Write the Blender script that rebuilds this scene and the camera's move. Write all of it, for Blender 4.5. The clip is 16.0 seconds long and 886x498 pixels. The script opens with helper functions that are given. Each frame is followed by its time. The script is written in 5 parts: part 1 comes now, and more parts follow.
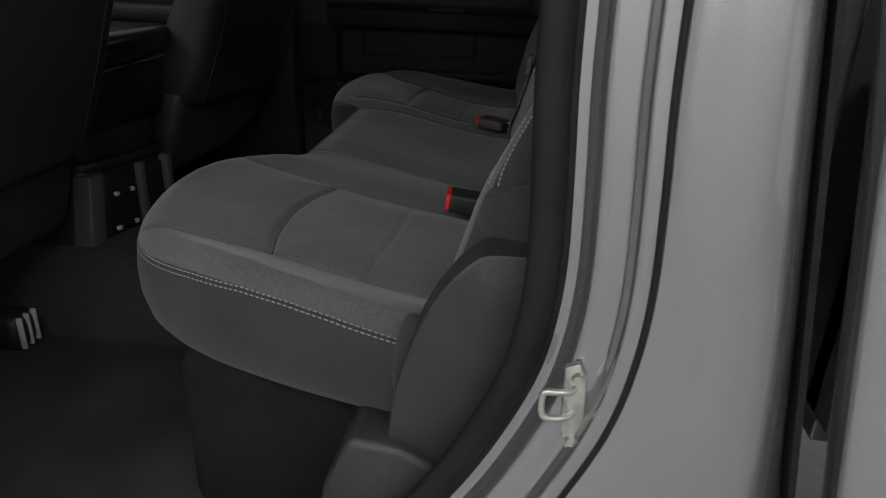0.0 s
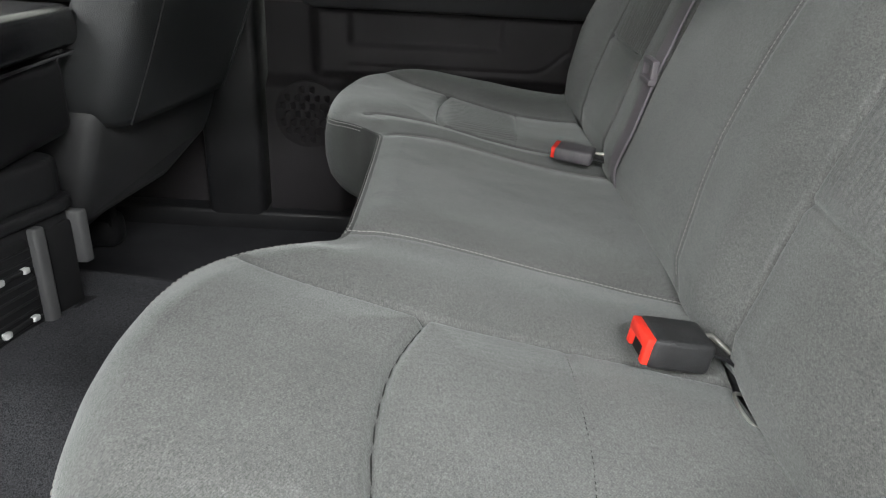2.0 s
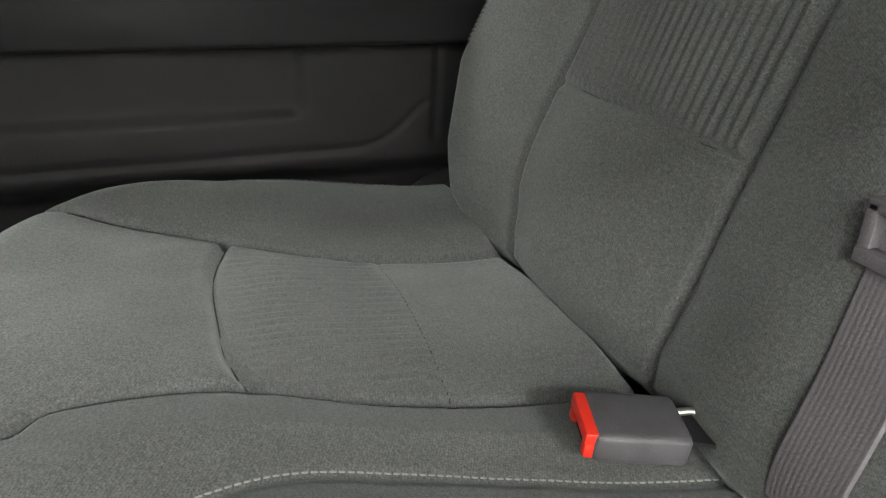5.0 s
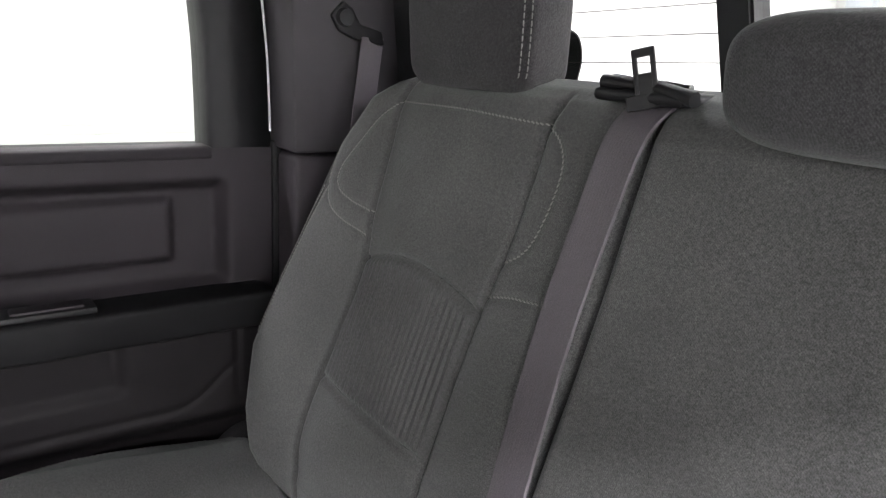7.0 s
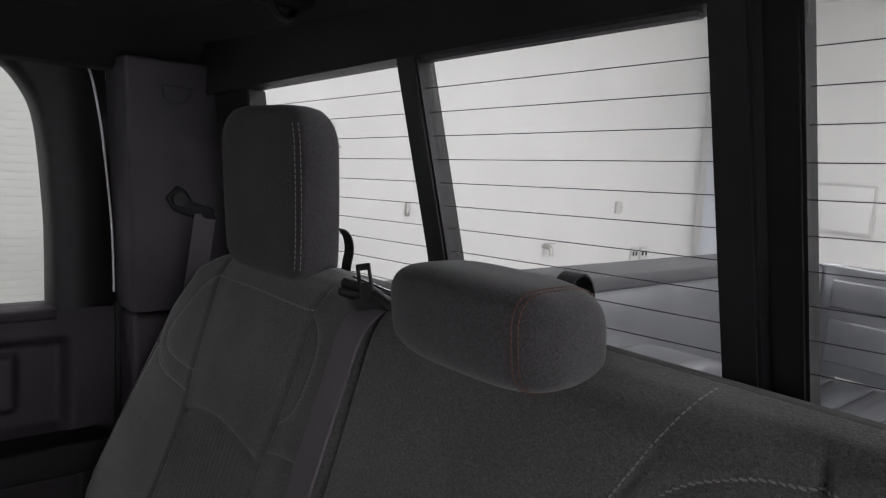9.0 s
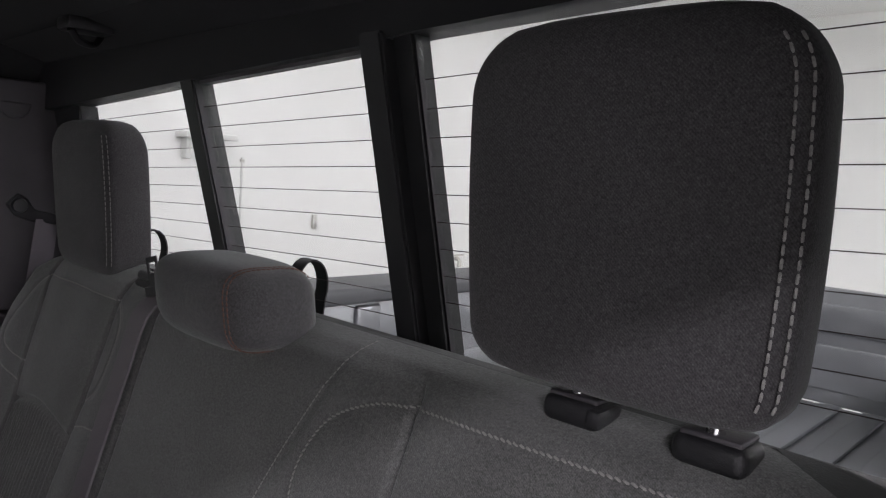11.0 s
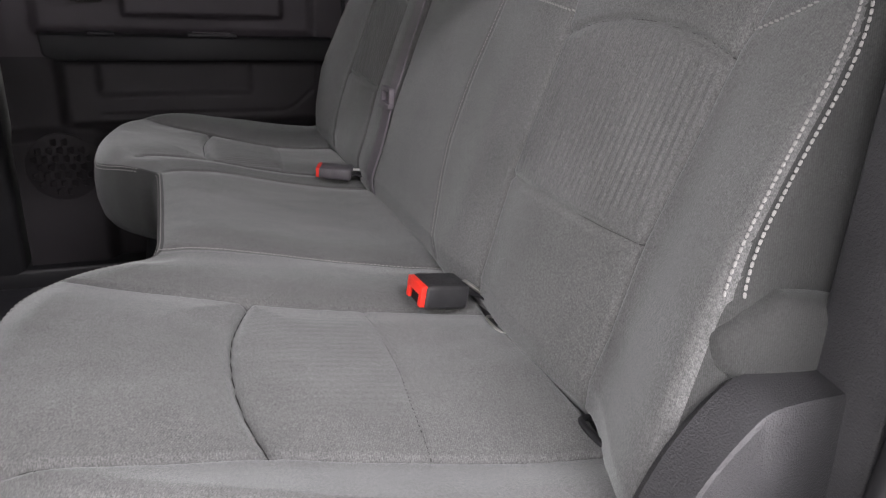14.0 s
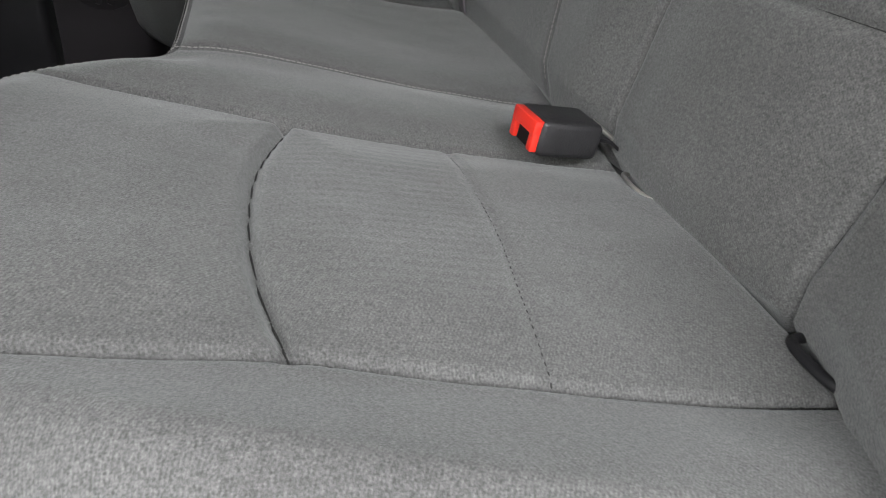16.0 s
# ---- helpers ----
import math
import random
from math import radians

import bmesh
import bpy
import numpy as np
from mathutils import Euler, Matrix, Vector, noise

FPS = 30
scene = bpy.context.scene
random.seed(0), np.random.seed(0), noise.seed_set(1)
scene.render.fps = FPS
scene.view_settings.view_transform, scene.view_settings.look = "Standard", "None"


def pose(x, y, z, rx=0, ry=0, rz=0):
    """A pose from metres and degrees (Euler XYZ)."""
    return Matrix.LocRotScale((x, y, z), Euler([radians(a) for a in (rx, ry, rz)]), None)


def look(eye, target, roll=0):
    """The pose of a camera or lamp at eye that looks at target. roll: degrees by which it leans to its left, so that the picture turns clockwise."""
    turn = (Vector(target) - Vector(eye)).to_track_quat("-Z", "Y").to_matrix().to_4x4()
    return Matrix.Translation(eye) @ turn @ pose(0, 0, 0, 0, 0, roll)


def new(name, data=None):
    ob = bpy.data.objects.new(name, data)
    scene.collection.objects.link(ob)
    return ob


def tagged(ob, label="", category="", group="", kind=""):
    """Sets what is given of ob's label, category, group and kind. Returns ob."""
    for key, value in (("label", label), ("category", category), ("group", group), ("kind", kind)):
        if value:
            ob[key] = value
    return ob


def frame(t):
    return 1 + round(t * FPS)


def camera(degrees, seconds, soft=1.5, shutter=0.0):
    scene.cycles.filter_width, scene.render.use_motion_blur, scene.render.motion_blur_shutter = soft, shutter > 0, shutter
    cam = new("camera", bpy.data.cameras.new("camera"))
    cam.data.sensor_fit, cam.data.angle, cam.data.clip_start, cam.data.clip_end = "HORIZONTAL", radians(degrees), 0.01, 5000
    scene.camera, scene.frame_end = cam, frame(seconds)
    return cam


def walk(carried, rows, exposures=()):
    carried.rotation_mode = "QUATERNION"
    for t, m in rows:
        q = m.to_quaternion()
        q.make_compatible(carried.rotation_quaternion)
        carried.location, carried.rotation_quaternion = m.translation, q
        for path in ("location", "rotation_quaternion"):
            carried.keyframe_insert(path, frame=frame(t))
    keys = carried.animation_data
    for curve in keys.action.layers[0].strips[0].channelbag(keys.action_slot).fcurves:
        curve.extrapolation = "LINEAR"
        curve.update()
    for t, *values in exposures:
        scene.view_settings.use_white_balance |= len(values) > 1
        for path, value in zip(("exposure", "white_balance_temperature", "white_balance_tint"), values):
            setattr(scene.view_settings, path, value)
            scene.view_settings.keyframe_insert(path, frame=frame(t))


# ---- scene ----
cam = camera(63.9, 16.0, 1.15, 0.08)
PATH = [
    (0, (0.081, -1.506, 0.86), (-0.143, 0.315, 0.064), 1.8),
    (0.5, (-0.062, -1.372, 0.816), (-0.283, 0.459, 0.043), 2.5),
    (1, (-0.161, -1.267, 0.801), (-0.309, 0.57, 0.025), 2.6),
    (1.5, (-0.213, -1.116, 0.793), (-0.27, 0.711, -0.018), 2.6),
    (2, (-0.253, -0.922, 0.805), (-0.239, 0.888, -0.044), 3.1),
    (2.5, (-0.347, -0.741, 0.816), (-0.248, 1.059, -0.05), 3.3),
    (3, (-0.371, -0.525, 0.843), (-0.149, 1.243, -0.065), 2.6),
    (3.2, (-0.358, -0.437, 0.822), (-0.094, 1.339, -0.058), 2.8),
    (5.3, (-0.283, -0.007, 0.754), (0.517, 1.603, -0.122), 2.9),
    (5.5, (-0.273, -0.017, 0.78), (0.583, 1.567, -0.09), 2.9),
    (6, (-0.283, -0.082, 0.903), (0.711, 1.437, 0.063), 3.6),
    (6.5, (-0.305, -0.167, 0.983), (0.774, 1.371, 0.298), 3.2),
    (7, (-0.316, -0.225, 1.033), (0.817, 1.336, 0.506), 3.3),
    (7.5, (-0.311, -0.291, 1.103), (0.863, 1.279, 0.708), 3.3),
    (8, (-0.307, -0.347, 1.142), (0.909, 1.209, 0.818), 3.4),
    (8.5, (-0.292, -0.413, 1.17), (0.973, 1.113, 0.899), 3.5),
    (9, (-0.273, -0.469, 1.176), (1.042, 1.016, 0.924), 3.6),
    (9.5, (-0.258, -0.539, 1.186), (1.108, 0.903, 0.95), 3.6),
    (10, (-0.247, -0.62, 1.193), (1.158, 0.786, 0.968), 3.5),
    (10.2, (-0.241, -0.652, 1.193), (1.181, 0.738, 0.973), 3.5),
    (12.3, (-0.209, -0.905, 1.068), (1.243, 0.461, 0.888), 3.5),
    (12.5, (-0.226, -0.951, 1.038), (1.172, 0.466, 0.848), 3.8),
    (13, (-0.268, -1.026, 0.958), (0.905, 0.56, 0.631), 3.2),
    (13.5, (-0.306, -1.081, 0.889), (0.605, 0.621, 0.364), 3.3),
    (14, (-0.328, -1.123, 0.825), (0.353, 0.615, 0.106), 2.6),
    (14.5, (-0.326, -1.15, 0.796), (0.209, 0.58, -0.053), 2.7),
    (15, (-0.307, -1.144, 0.782), (0.156, 0.563, -0.151), 2.5),
    (15.5, (-0.279, -1.059, 0.74), (0.165, 0.638, -0.222), 2.6),
    (16, (-0.284, -0.896, 0.681), (0.195, 0.739, -0.367), 5.2),
]
EXPOSURE = [(0, -2.4, 6500, 12), (0.3, -1.82, 6500, 12), (0.7, -0.95, 6500, 10), (1.2, -0.3, 6500, 9), (2, 0.2, 6500, 9), (2.5, 0.33, 6550, 9), (3.2, 0.5, 6900, 4), (5.5, 0.95, 6700, 8), (6.5, 1.1, 6500, 13), (7, 0.6, 6500, 18), (7.4, -0.4, 6400, 22), (8, -0.75, 6400, 22), (9, -0.97, 6400, 23), (10.2, -0.80, 6400, 21), (12.3, -0.75, 6450, 27), (13, -0.75, 6550, 18), (13.5, -0.5, 6600, 17), (14, -0.12, 6550, 21), (15.2, 0.0, 6500, 20), (16, -0.3, 6500, 14)]
walk(cam, [(t, look(eye, target, roll)) for t, eye, target, roll in PATH], EXPOSURE)

# ---- light: a white workshop with ceiling strips ----
world = bpy.data.worlds.new("world")
scene.world = world
world.use_nodes = True
world.node_tree.nodes["Background"].inputs[0].default_value = (0.9, 0.95, 1.0, 1)
world.node_tree.nodes["Background"].inputs[1].default_value = 0.05


def strip_light(x, y, power):
    data = bpy.data.lights.new("ceiling_strip", "AREA")
    data.shape, data.size, data.size_y, data.energy, data.color = "RECTANGLE", 2.4, 0.3, power, (0.97, 0.985, 1.0)
    ob = new("ceiling_strip", data)
    ob.matrix_world = pose(x, y, 2.74)
    return ob


# all out of view; those at y -4.15 and x -6.6 are added fill
STRIPS = [(-6.6, -3.3, 200), (-6.6, -0.7, 70), (-3.0, -3.3, 385), (-3.0, -4.15, 50), (-3.0, 1.85, 70), (0.6, -3.3, 330), (0.6, -4.15, 50), (0.6, 1.85, 62), (3.9, -3.3, 200), (3.9, -4.15, 120), (3.9, 1.85, 34)]
for lx, ly, power in STRIPS:
    strip_light(lx, ly, power)


# ---- materials ----
def material(name, color, rough=0.6, metal=0.0, grain=0.0, grain_scale=400.0, bump=0.0, bump_scale=600.0, stain=0.0, stain_scale=6.0, coat=0.0, spec=0.5):
    """Base colour broken up by fine grain and broad stains, with a fine relief."""
    m = bpy.data.materials.new(name)
    m.use_nodes = True
    nt = m.node_tree
    b = nt.nodes["Principled BSDF"]
    b.inputs["Roughness"].default_value, b.inputs["Metallic"].default_value = rough, metal
    b.inputs["Coat Weight"].default_value = coat
    b.inputs["Specular IOR Level"].default_value = spec
    co = nt.nodes.new("ShaderNodeTexCoord").outputs["Object"]
    col = nt.nodes.new("ShaderNodeRGB")
    col.outputs[0].default_value = (*color, 1)
    out = col.outputs[0]
    for amount, size, detail in ((grain, grain_scale, 2), (stain, stain_scale, 5)):
        if amount:
            n = nt.nodes.new("ShaderNodeTexNoise")
            n.inputs["Scale"].default_value, n.inputs["Detail"].default_value = size, detail
            nt.links.new(co, n.inputs["Vector"])
            r = nt.nodes.new("ShaderNodeMapRange")
            r.inputs["From Min"].default_value, r.inputs["From Max"].default_value = 0.3, 0.7
            r.inputs["To Min"].default_value, r.inputs["To Max"].default_value = 1 - amount, 1 + amount
            nt.links.new(n.outputs["Fac"], r.inputs["Value"])
            mul = nt.nodes.new("ShaderNodeVectorMath")
            mul.operation = "SCALE"
            nt.links.new(out, mul.inputs[0])
            nt.links.new(r.outputs[0], mul.inputs["Scale"])
            out = mul.outputs[0]
    nt.links.new(out, b.inputs["Base Color"])
    if bump:
        n = nt.nodes.new("ShaderNodeTexNoise")
        n.inputs["Scale"].default_value, n.inputs["Detail"].default_value = bump_scale, 3
        nt.links.new(co, n.inputs["Vector"])
        bp = nt.nodes.new("ShaderNodeBump")
        bp.inputs["Strength"].default_value, bp.inputs["Distance"].default_value = bump, 0.001
        nt.links.new(n.outputs["Fac"], bp.inputs["Height"])
        nt.links.new(bp.outputs[0], b.inputs["Normal"])
    return m


def fabric(name, color, axis, size, sheen=0.25, weave=0.35, fleck=0.36, slubs=0.20):
    """Woven upholstery: fine twill lines across axis, flecked yarn and faint wear."""
    m = material(name, color, 0.9, grain=fleck, grain_scale=820, bump=0.45, bump_scale=900, stain=0.12, stain_scale=9, spec=0.2)
    nt = m.node_tree
    b = nt.nodes["Principled BSDF"]
    b.inputs["Sheen Weight"].default_value, b.inputs["Sheen Roughness"].default_value = sheen, 0.5
    b.inputs["Sheen Tint"].default_value = (0.95, 1.0, 0.97, 1)
    co = nt.nodes.new("ShaderNodeTexCoord")
    mp = nt.nodes.new("ShaderNodeMapping")
    mp.inputs["Rotation"].default_value = axis
    nt.links.new(co.outputs["Object"], mp.inputs["Vector"])
    w = nt.nodes.new("ShaderNodeTexWave")
    w.inputs["Scale"].default_value, w.inputs["Distortion"].default_value, w.inputs["Detail"].default_value = size, 3.0, 1.0
    w.inputs["Detail Scale"].default_value = 6.0
    nt.links.new(mp.outputs[0], w.inputs["Vector"])
    # flecked yarn runs along the strips: stretch the fine noise that way
    long = nt.nodes.new("ShaderNodeMapping")
    long.inputs["Scale"].default_value = (0.8, 1.0, 0.8)
    nt.links.new(co.outputs["Object"], long.inputs["Vector"])
    for node in nt.nodes:
        if node.type == "TEX_NOISE" and node.inputs["Scale"].default_value > 100:
            nt.links.new(long.outputs[0], node.inputs["Vector"])
    old = b.inputs["Base Color"].links[0].from_socket
    # longer slubs of lighter and darker yarn, which also stand proud
    strand = nt.nodes.new("ShaderNodeMapping")
    strand.inputs["Scale"].default_value = (1.0, 0.45, 0.7)
    nt.links.new(co.outputs["Object"], strand.inputs["Vector"])
    slub = nt.nodes.new("ShaderNodeTexNoise")
    slub.inputs["Scale"].default_value, slub.inputs["Detail"].default_value = 560, 2
    nt.links.new(strand.outputs[0], slub.inputs["Vector"])
    tone = nt.nodes.new("ShaderNodeMapRange")
    tone.inputs["From Min"].default_value, tone.inputs["From Max"].default_value = 0.3, 0.7
    tone.inputs["To Min"].default_value, tone.inputs["To Max"].default_value = 1 - slubs, 1 + slubs
    nt.links.new(slub.outputs["Fac"], tone.inputs["Value"])
    mix = nt.nodes.new("ShaderNodeVectorMath")
    mix.operation = "SCALE"
    nt.links.new(old, mix.inputs[0])
    nt.links.new(tone.outputs[0], mix.inputs["Scale"])
    old = mix.outputs[0]
    fine = b.inputs["Normal"].links[0].from_node
    proud = nt.nodes.new("ShaderNodeBump")
    proud.inputs["Strength"].default_value, proud.inputs["Distance"].default_value = 0.4, 0.0008
    nt.links.new(slub.outputs["Fac"], proud.inputs["Height"])
    nt.links.new(fine.outputs[0], proud.inputs["Normal"])
    nt.links.new(proud.outputs[0], b.inputs["Normal"])
    r = nt.nodes.new("ShaderNodeMapRange")
    r.inputs["To Min"].default_value, r.inputs["To Max"].default_value = 1 - weave, 1 + weave
    nt.links.new(w.outputs["Fac"], r.inputs["Value"])
    mul = nt.nodes.new("ShaderNodeVectorMath")
    mul.operation = "SCALE"
    nt.links.new(old, mul.inputs[0])
    nt.links.new(r.outputs[0], mul.inputs["Scale"])
    nt.links.new(mul.outputs[0], b.inputs["Base Color"])
    return m


FABRIC = fabric("grey_tweed", (0.090, 0.091, 0.088), (0.0, 0.6, 0.5), 210, weave=0.10)
FABRIC_SIDE = fabric("grey_twill_side", (0.033, 0.034, 0.0325), (0.0, 0.2, 0.9), 230, sheen=0.12, weave=0.14, fleck=0.18, slubs=0.12)
FABRIC_HEAD = fabric("headrest_cloth", (0.05, 0.048, 0.049), (0.0, 0.7, 0.5), 230, sheen=0.12, weave=0.16)
SEAMCLOTH = material("seam_cloth", (0.028, 0.028, 0.027), 0.95, grain=0.2, spec=0.1)
THREAD = material("pale_thread", (0.215, 0.212, 0.2), 0.7, grain=0.2, grain_scale=700)
WEB = material("belt_webbing", (0.118, 0.106, 0.116), 0.6, grain=0.15, grain_scale=900, bump=0.3)
CARPET = material("charcoal_carpet", (0.034, 0.034, 0.037), 1.0, grain=0.6, grain_scale=500, bump=1.0, bump_scale=350, stain=0.25, spec=0.1)
# the carpet again, its colour darkened for the shade under the cushion
RISER_SHADED = material("riser_carpet_shaded", (0.013, 0.013, 0.014), 1.0, grain=0.5, grain_scale=500, bump=1.0, bump_scale=350, stain=0.25, spec=0.1)
BLACK = material("black_plastic", (0.012, 0.012, 0.013), 0.48, bump=0.35, bump_scale=900, stain=0.2, stain_scale=12, spec=0.35)
VENTGREY = material("vent_grey", (0.055, 0.055, 0.057), 0.5, bump=0.3, stain=0.1)
SOFTBLACK = material("soft_black_vinyl", (0.010, 0.010, 0.011), 0.65, bump=0.4, bump_scale=900, stain=0.15, stain_scale=9, spec=0.3)
GLOSS = material("gloss_black_lid", (0.016, 0.016, 0.018), 0.16, bump=0.06, bump_scale=500, stain=0.1)
SHIELD = material("grained_plastic", (0.027, 0.027, 0.028), 0.45, bump=0.8, bump_scale=620, stain=0.25, stain_scale=14)
TRIM = material("warm_grey_trim", (0.034, 0.029, 0.033), 0.6, bump=0.4, bump_scale=800, stain=0.12, stain_scale=5, spec=0.35)
DOORLOW = material("door_lower_plastic", (0.016, 0.0142, 0.0155), 0.6, bump=0.4, bump_scale=800, stain=0.12, stain_scale=7, spec=0.25)
PILLAR = material("pillar_trim", (0.046, 0.042, 0.046), 0.6, bump=0.25, bump_scale=900, stain=0.15, stain_scale=8)
HEADLINER = material("black_headliner", (0.012, 0.012, 0.013), 0.95, grain=0.4, grain_scale=600, bump=0.4, bump_scale=700)
LEATHER = material("dark_vinyl", (0.020, 0.021, 0.022), 0.5, bump=0.7, bump_scale=500, stain=0.15)
RUBBER = material("black_rubber", (0.007, 0.007, 0.0075), 0.65, spec=0.3, bump=0.1, stain=0.3, stain_scale=20)
SILVER = material("silver_paint", (0.35, 0.354, 0.362), 0.22, metal=0.8, grain=0.06, grain_scale=1500, coat=1.0)
BEDMETAL = material("bed_paint", (0.30, 0.305, 0.32), 0.30, metal=0.65, stain=0.12, stain_scale=7, coat=0.3)
CHROME = material("chrome", (0.75, 0.75, 0.76), 0.15, metal=1.0, grain=0.05)
ALUMINIUM = material("pale_metal", (0.62, 0.62, 0.62), 0.4, metal=0.4, stain=0.1, stain_scale=40)
STEEL = material("zinc_steel", (0.55, 0.54, 0.5), 0.35, metal=0.9, stain=0.2, stain_scale=60)
RED = material("red_button", (0.75, 0.03, 0.015), 0.45, bump=0.2)
BUCKLE = material("buckle_black", (0.02, 0.02, 0.021), 0.45, bump=0.6, bump_scale=700, stain=0.35, stain_scale=40)
GREYBUCKLE = material("buckle_plum_grey", (0.085, 0.079, 0.086), 0.5, bump=0.4, bump_scale=700, stain=0.2, stain_scale=40)
WALLPAINT = material("white_wall_paint", (0.80, 0.80, 0.78), 0.8, bump=0.2, bump_scale=120, stain=0.03, stain_scale=1.5)
CONCRETE = material("grey_concrete", (0.32, 0.32, 0.31), 0.5, grain=0.1, grain_scale=60, stain=0.15, stain_scale=1.2)
LINE = material("defroster_line", (0.03, 0.022, 0.02), 0.6)
LAMPSKIN = material("lamp_cover", (0.8, 0.8, 0.8), 0.5)


def glass(name, tint):
    m = bpy.data.materials.new(name)
    m.use_nodes = True
    nt = m.node_tree
    nt.nodes.remove(nt.nodes["Principled BSDF"])
    mix, clear, gloss, face, power = (nt.nodes.new(k) for k in ("ShaderNodeMixShader", "ShaderNodeBsdfTransparent", "ShaderNodeBsdfGlossy", "ShaderNodeLayerWeight", "ShaderNodeMath"))
    clear.inputs[0].default_value = (*tint, 1)
    gloss.inputs["Roughness"].default_value = 0.02
    face.inputs[0].default_value = 0.5
    power.operation, power.inputs[1].default_value = "POWER", 5.0
    nt.links.new(face.outputs["Facing"], power.inputs[0])
    scale = nt.nodes.new("ShaderNodeMath")
    scale.operation, scale.inputs[1].default_value, scale.inputs[2].default_value = "MULTIPLY_ADD", 0.6, 0.02
    nt.links.new(power.outputs[0], scale.inputs[0])
    nt.links.new(scale.outputs[0], mix.inputs[0])
    nt.links.new(clear.outputs[0], mix.inputs[1])
    nt.links.new(gloss.outputs[0], mix.inputs[2])
    nt.links.new(mix.outputs[0], nt.nodes["Material Output"].inputs[0])
    return m


GLASS = glass("clear_glass", (0.9, 0.92, 0.9))


# ---- mesh helpers ----
def thing(name, base, label, category, group="", kind=""):
    ob = new(name)
    ob.location = base
    ob.empty_display_size = 0.05
    return tagged(ob, label, category, group, kind)


def origin(ob):
    p = Vector((0, 0, 0))
    while ob:
        p, ob = p + ob.location, ob.parent
    return p


def finish(name, me, mat, parent=None, label="", smooth=True):
    """Links mesh data written in world metres as one object, under its parent."""
    if smooth:
        me.shade_smooth()
    me.materials.append(mat)
    ob = new(name, me)
    if parent:
        me.transform(Matrix.Translation(-origin(parent)))
        ob.parent = parent
    return tagged(ob, label)


def part(name, bm, mat, parent=None, label="", smooth=True, sharp=40):
    bmesh.ops.recalc_face_normals(bm, faces=bm.faces[:])
    if smooth:
        for e in bm.edges:
            e.smooth = not (len(e.link_faces) == 2 and e.calc_face_angle(0) > radians(sharp))
    me = bpy.data.meshes.new(name)
    bm.to_mesh(me)
    bm.free()
    return finish(name, me, mat, parent, label, smooth)


def raw(name, verts, faces, mat, parent=None, label="", smooth=True):
    me = bpy.data.meshes.new(name)
    me.from_pydata([tuple(map(float, v)) for v in verts], [], [tuple(int(i) for i in f) for f in faces])
    me.update()
    return finish(name, me, mat, parent, label, smooth)


def box(lo, hi, r=0.004, seg=2, bm=None, m=None):
    """A box between two corners with rounded edges."""
    own = bmesh.new()
    bmesh.ops.create_cube(own, size=1)
    size = [b - a for a, b in zip(lo, hi)]
    mid = [(a + b) / 2 for a, b in zip(lo, hi)]
    bmesh.ops.scale(own, vec=size, verts=own.verts)
    if r:
        bmesh.ops.bevel(own, geom=own.edges[:], offset=min(r, min(size) * 0.49), segments=seg, affect="EDGES", profile=0.5)
    bmesh.ops.translate(own, vec=mid, verts=own.verts)
    if m is not None:
        bmesh.ops.transform(own, matrix=m, verts=own.verts)
    return join(own, bm)


def join(own, bm):
    if bm is None:
        return own
    me = bpy.data.meshes.new("joined")
    own.to_mesh(me)
    own.free()
    bm.from_mesh(me)
    bpy.data.meshes.remove(me)
    return bm


def prism(outline, lo, hi, axis="y", r=0.0, seg=2, bm=None):
    """A flat outline of (u, v) pairs pushed along an axis: y takes (x, z), x takes (y, z), z takes (x, y)."""
    own = bmesh.new()
    at = {"y": lambda u, v, w: (u, w, v), "x": lambda u, v, w: (w, u, v), "z": lambda u, v, w: (u, v, w)}[axis]
    a = [own.verts.new(at(u, v, lo)) for u, v in outline]
    b = [own.verts.new(at(u, v, hi)) for u, v in outline]
    own.faces.new(a)
    own.faces.new(b[::-1])
    for i in range(len(a)):
        j = (i + 1) % len(a)
        own.faces.new((a[j], a[i], b[i], b[j]))
    bmesh.ops.recalc_face_normals(own, faces=own.faces[:])
    if r:
        bmesh.ops.bevel(own, geom=own.edges[:], offset=r, segments=seg, affect="EDGES", profile=0.5)
    return join(own, bm)


def tube(points, radius, n=10, bm=None, closed=False):
    """A round rod along points."""
    own = bmesh.new()
    pts = [Vector(p) for p in points]
    rings = []
    for i, p in enumerate(pts):
        a, b = pts[i - 1] if (i or closed) else p, pts[(i + 1) % len(pts)] if (i + 1 < len(pts) or closed) else p
        d = (b - a).normalized()
        u = d.orthogonal().normalized() if not rings else (last - d * last.dot(d)).normalized()
        last = u
        v = d.cross(u)
        rings.append([own.verts.new(p + radius * (math.cos(q) * u + math.sin(q) * v)) for q in (2 * math.pi * k / n for k in range(n))])
    for a, b in zip(rings, rings[1:] + ([rings[0]] if closed else [])):
        for k in range(n):
            own.faces.new((a[k], a[(k + 1) % n], b[(k + 1) % n], b[k]))
    if not closed:
        own.faces.new(rings[0][::-1])
        own.faces.new(rings[-1])
    return join(own, bm)


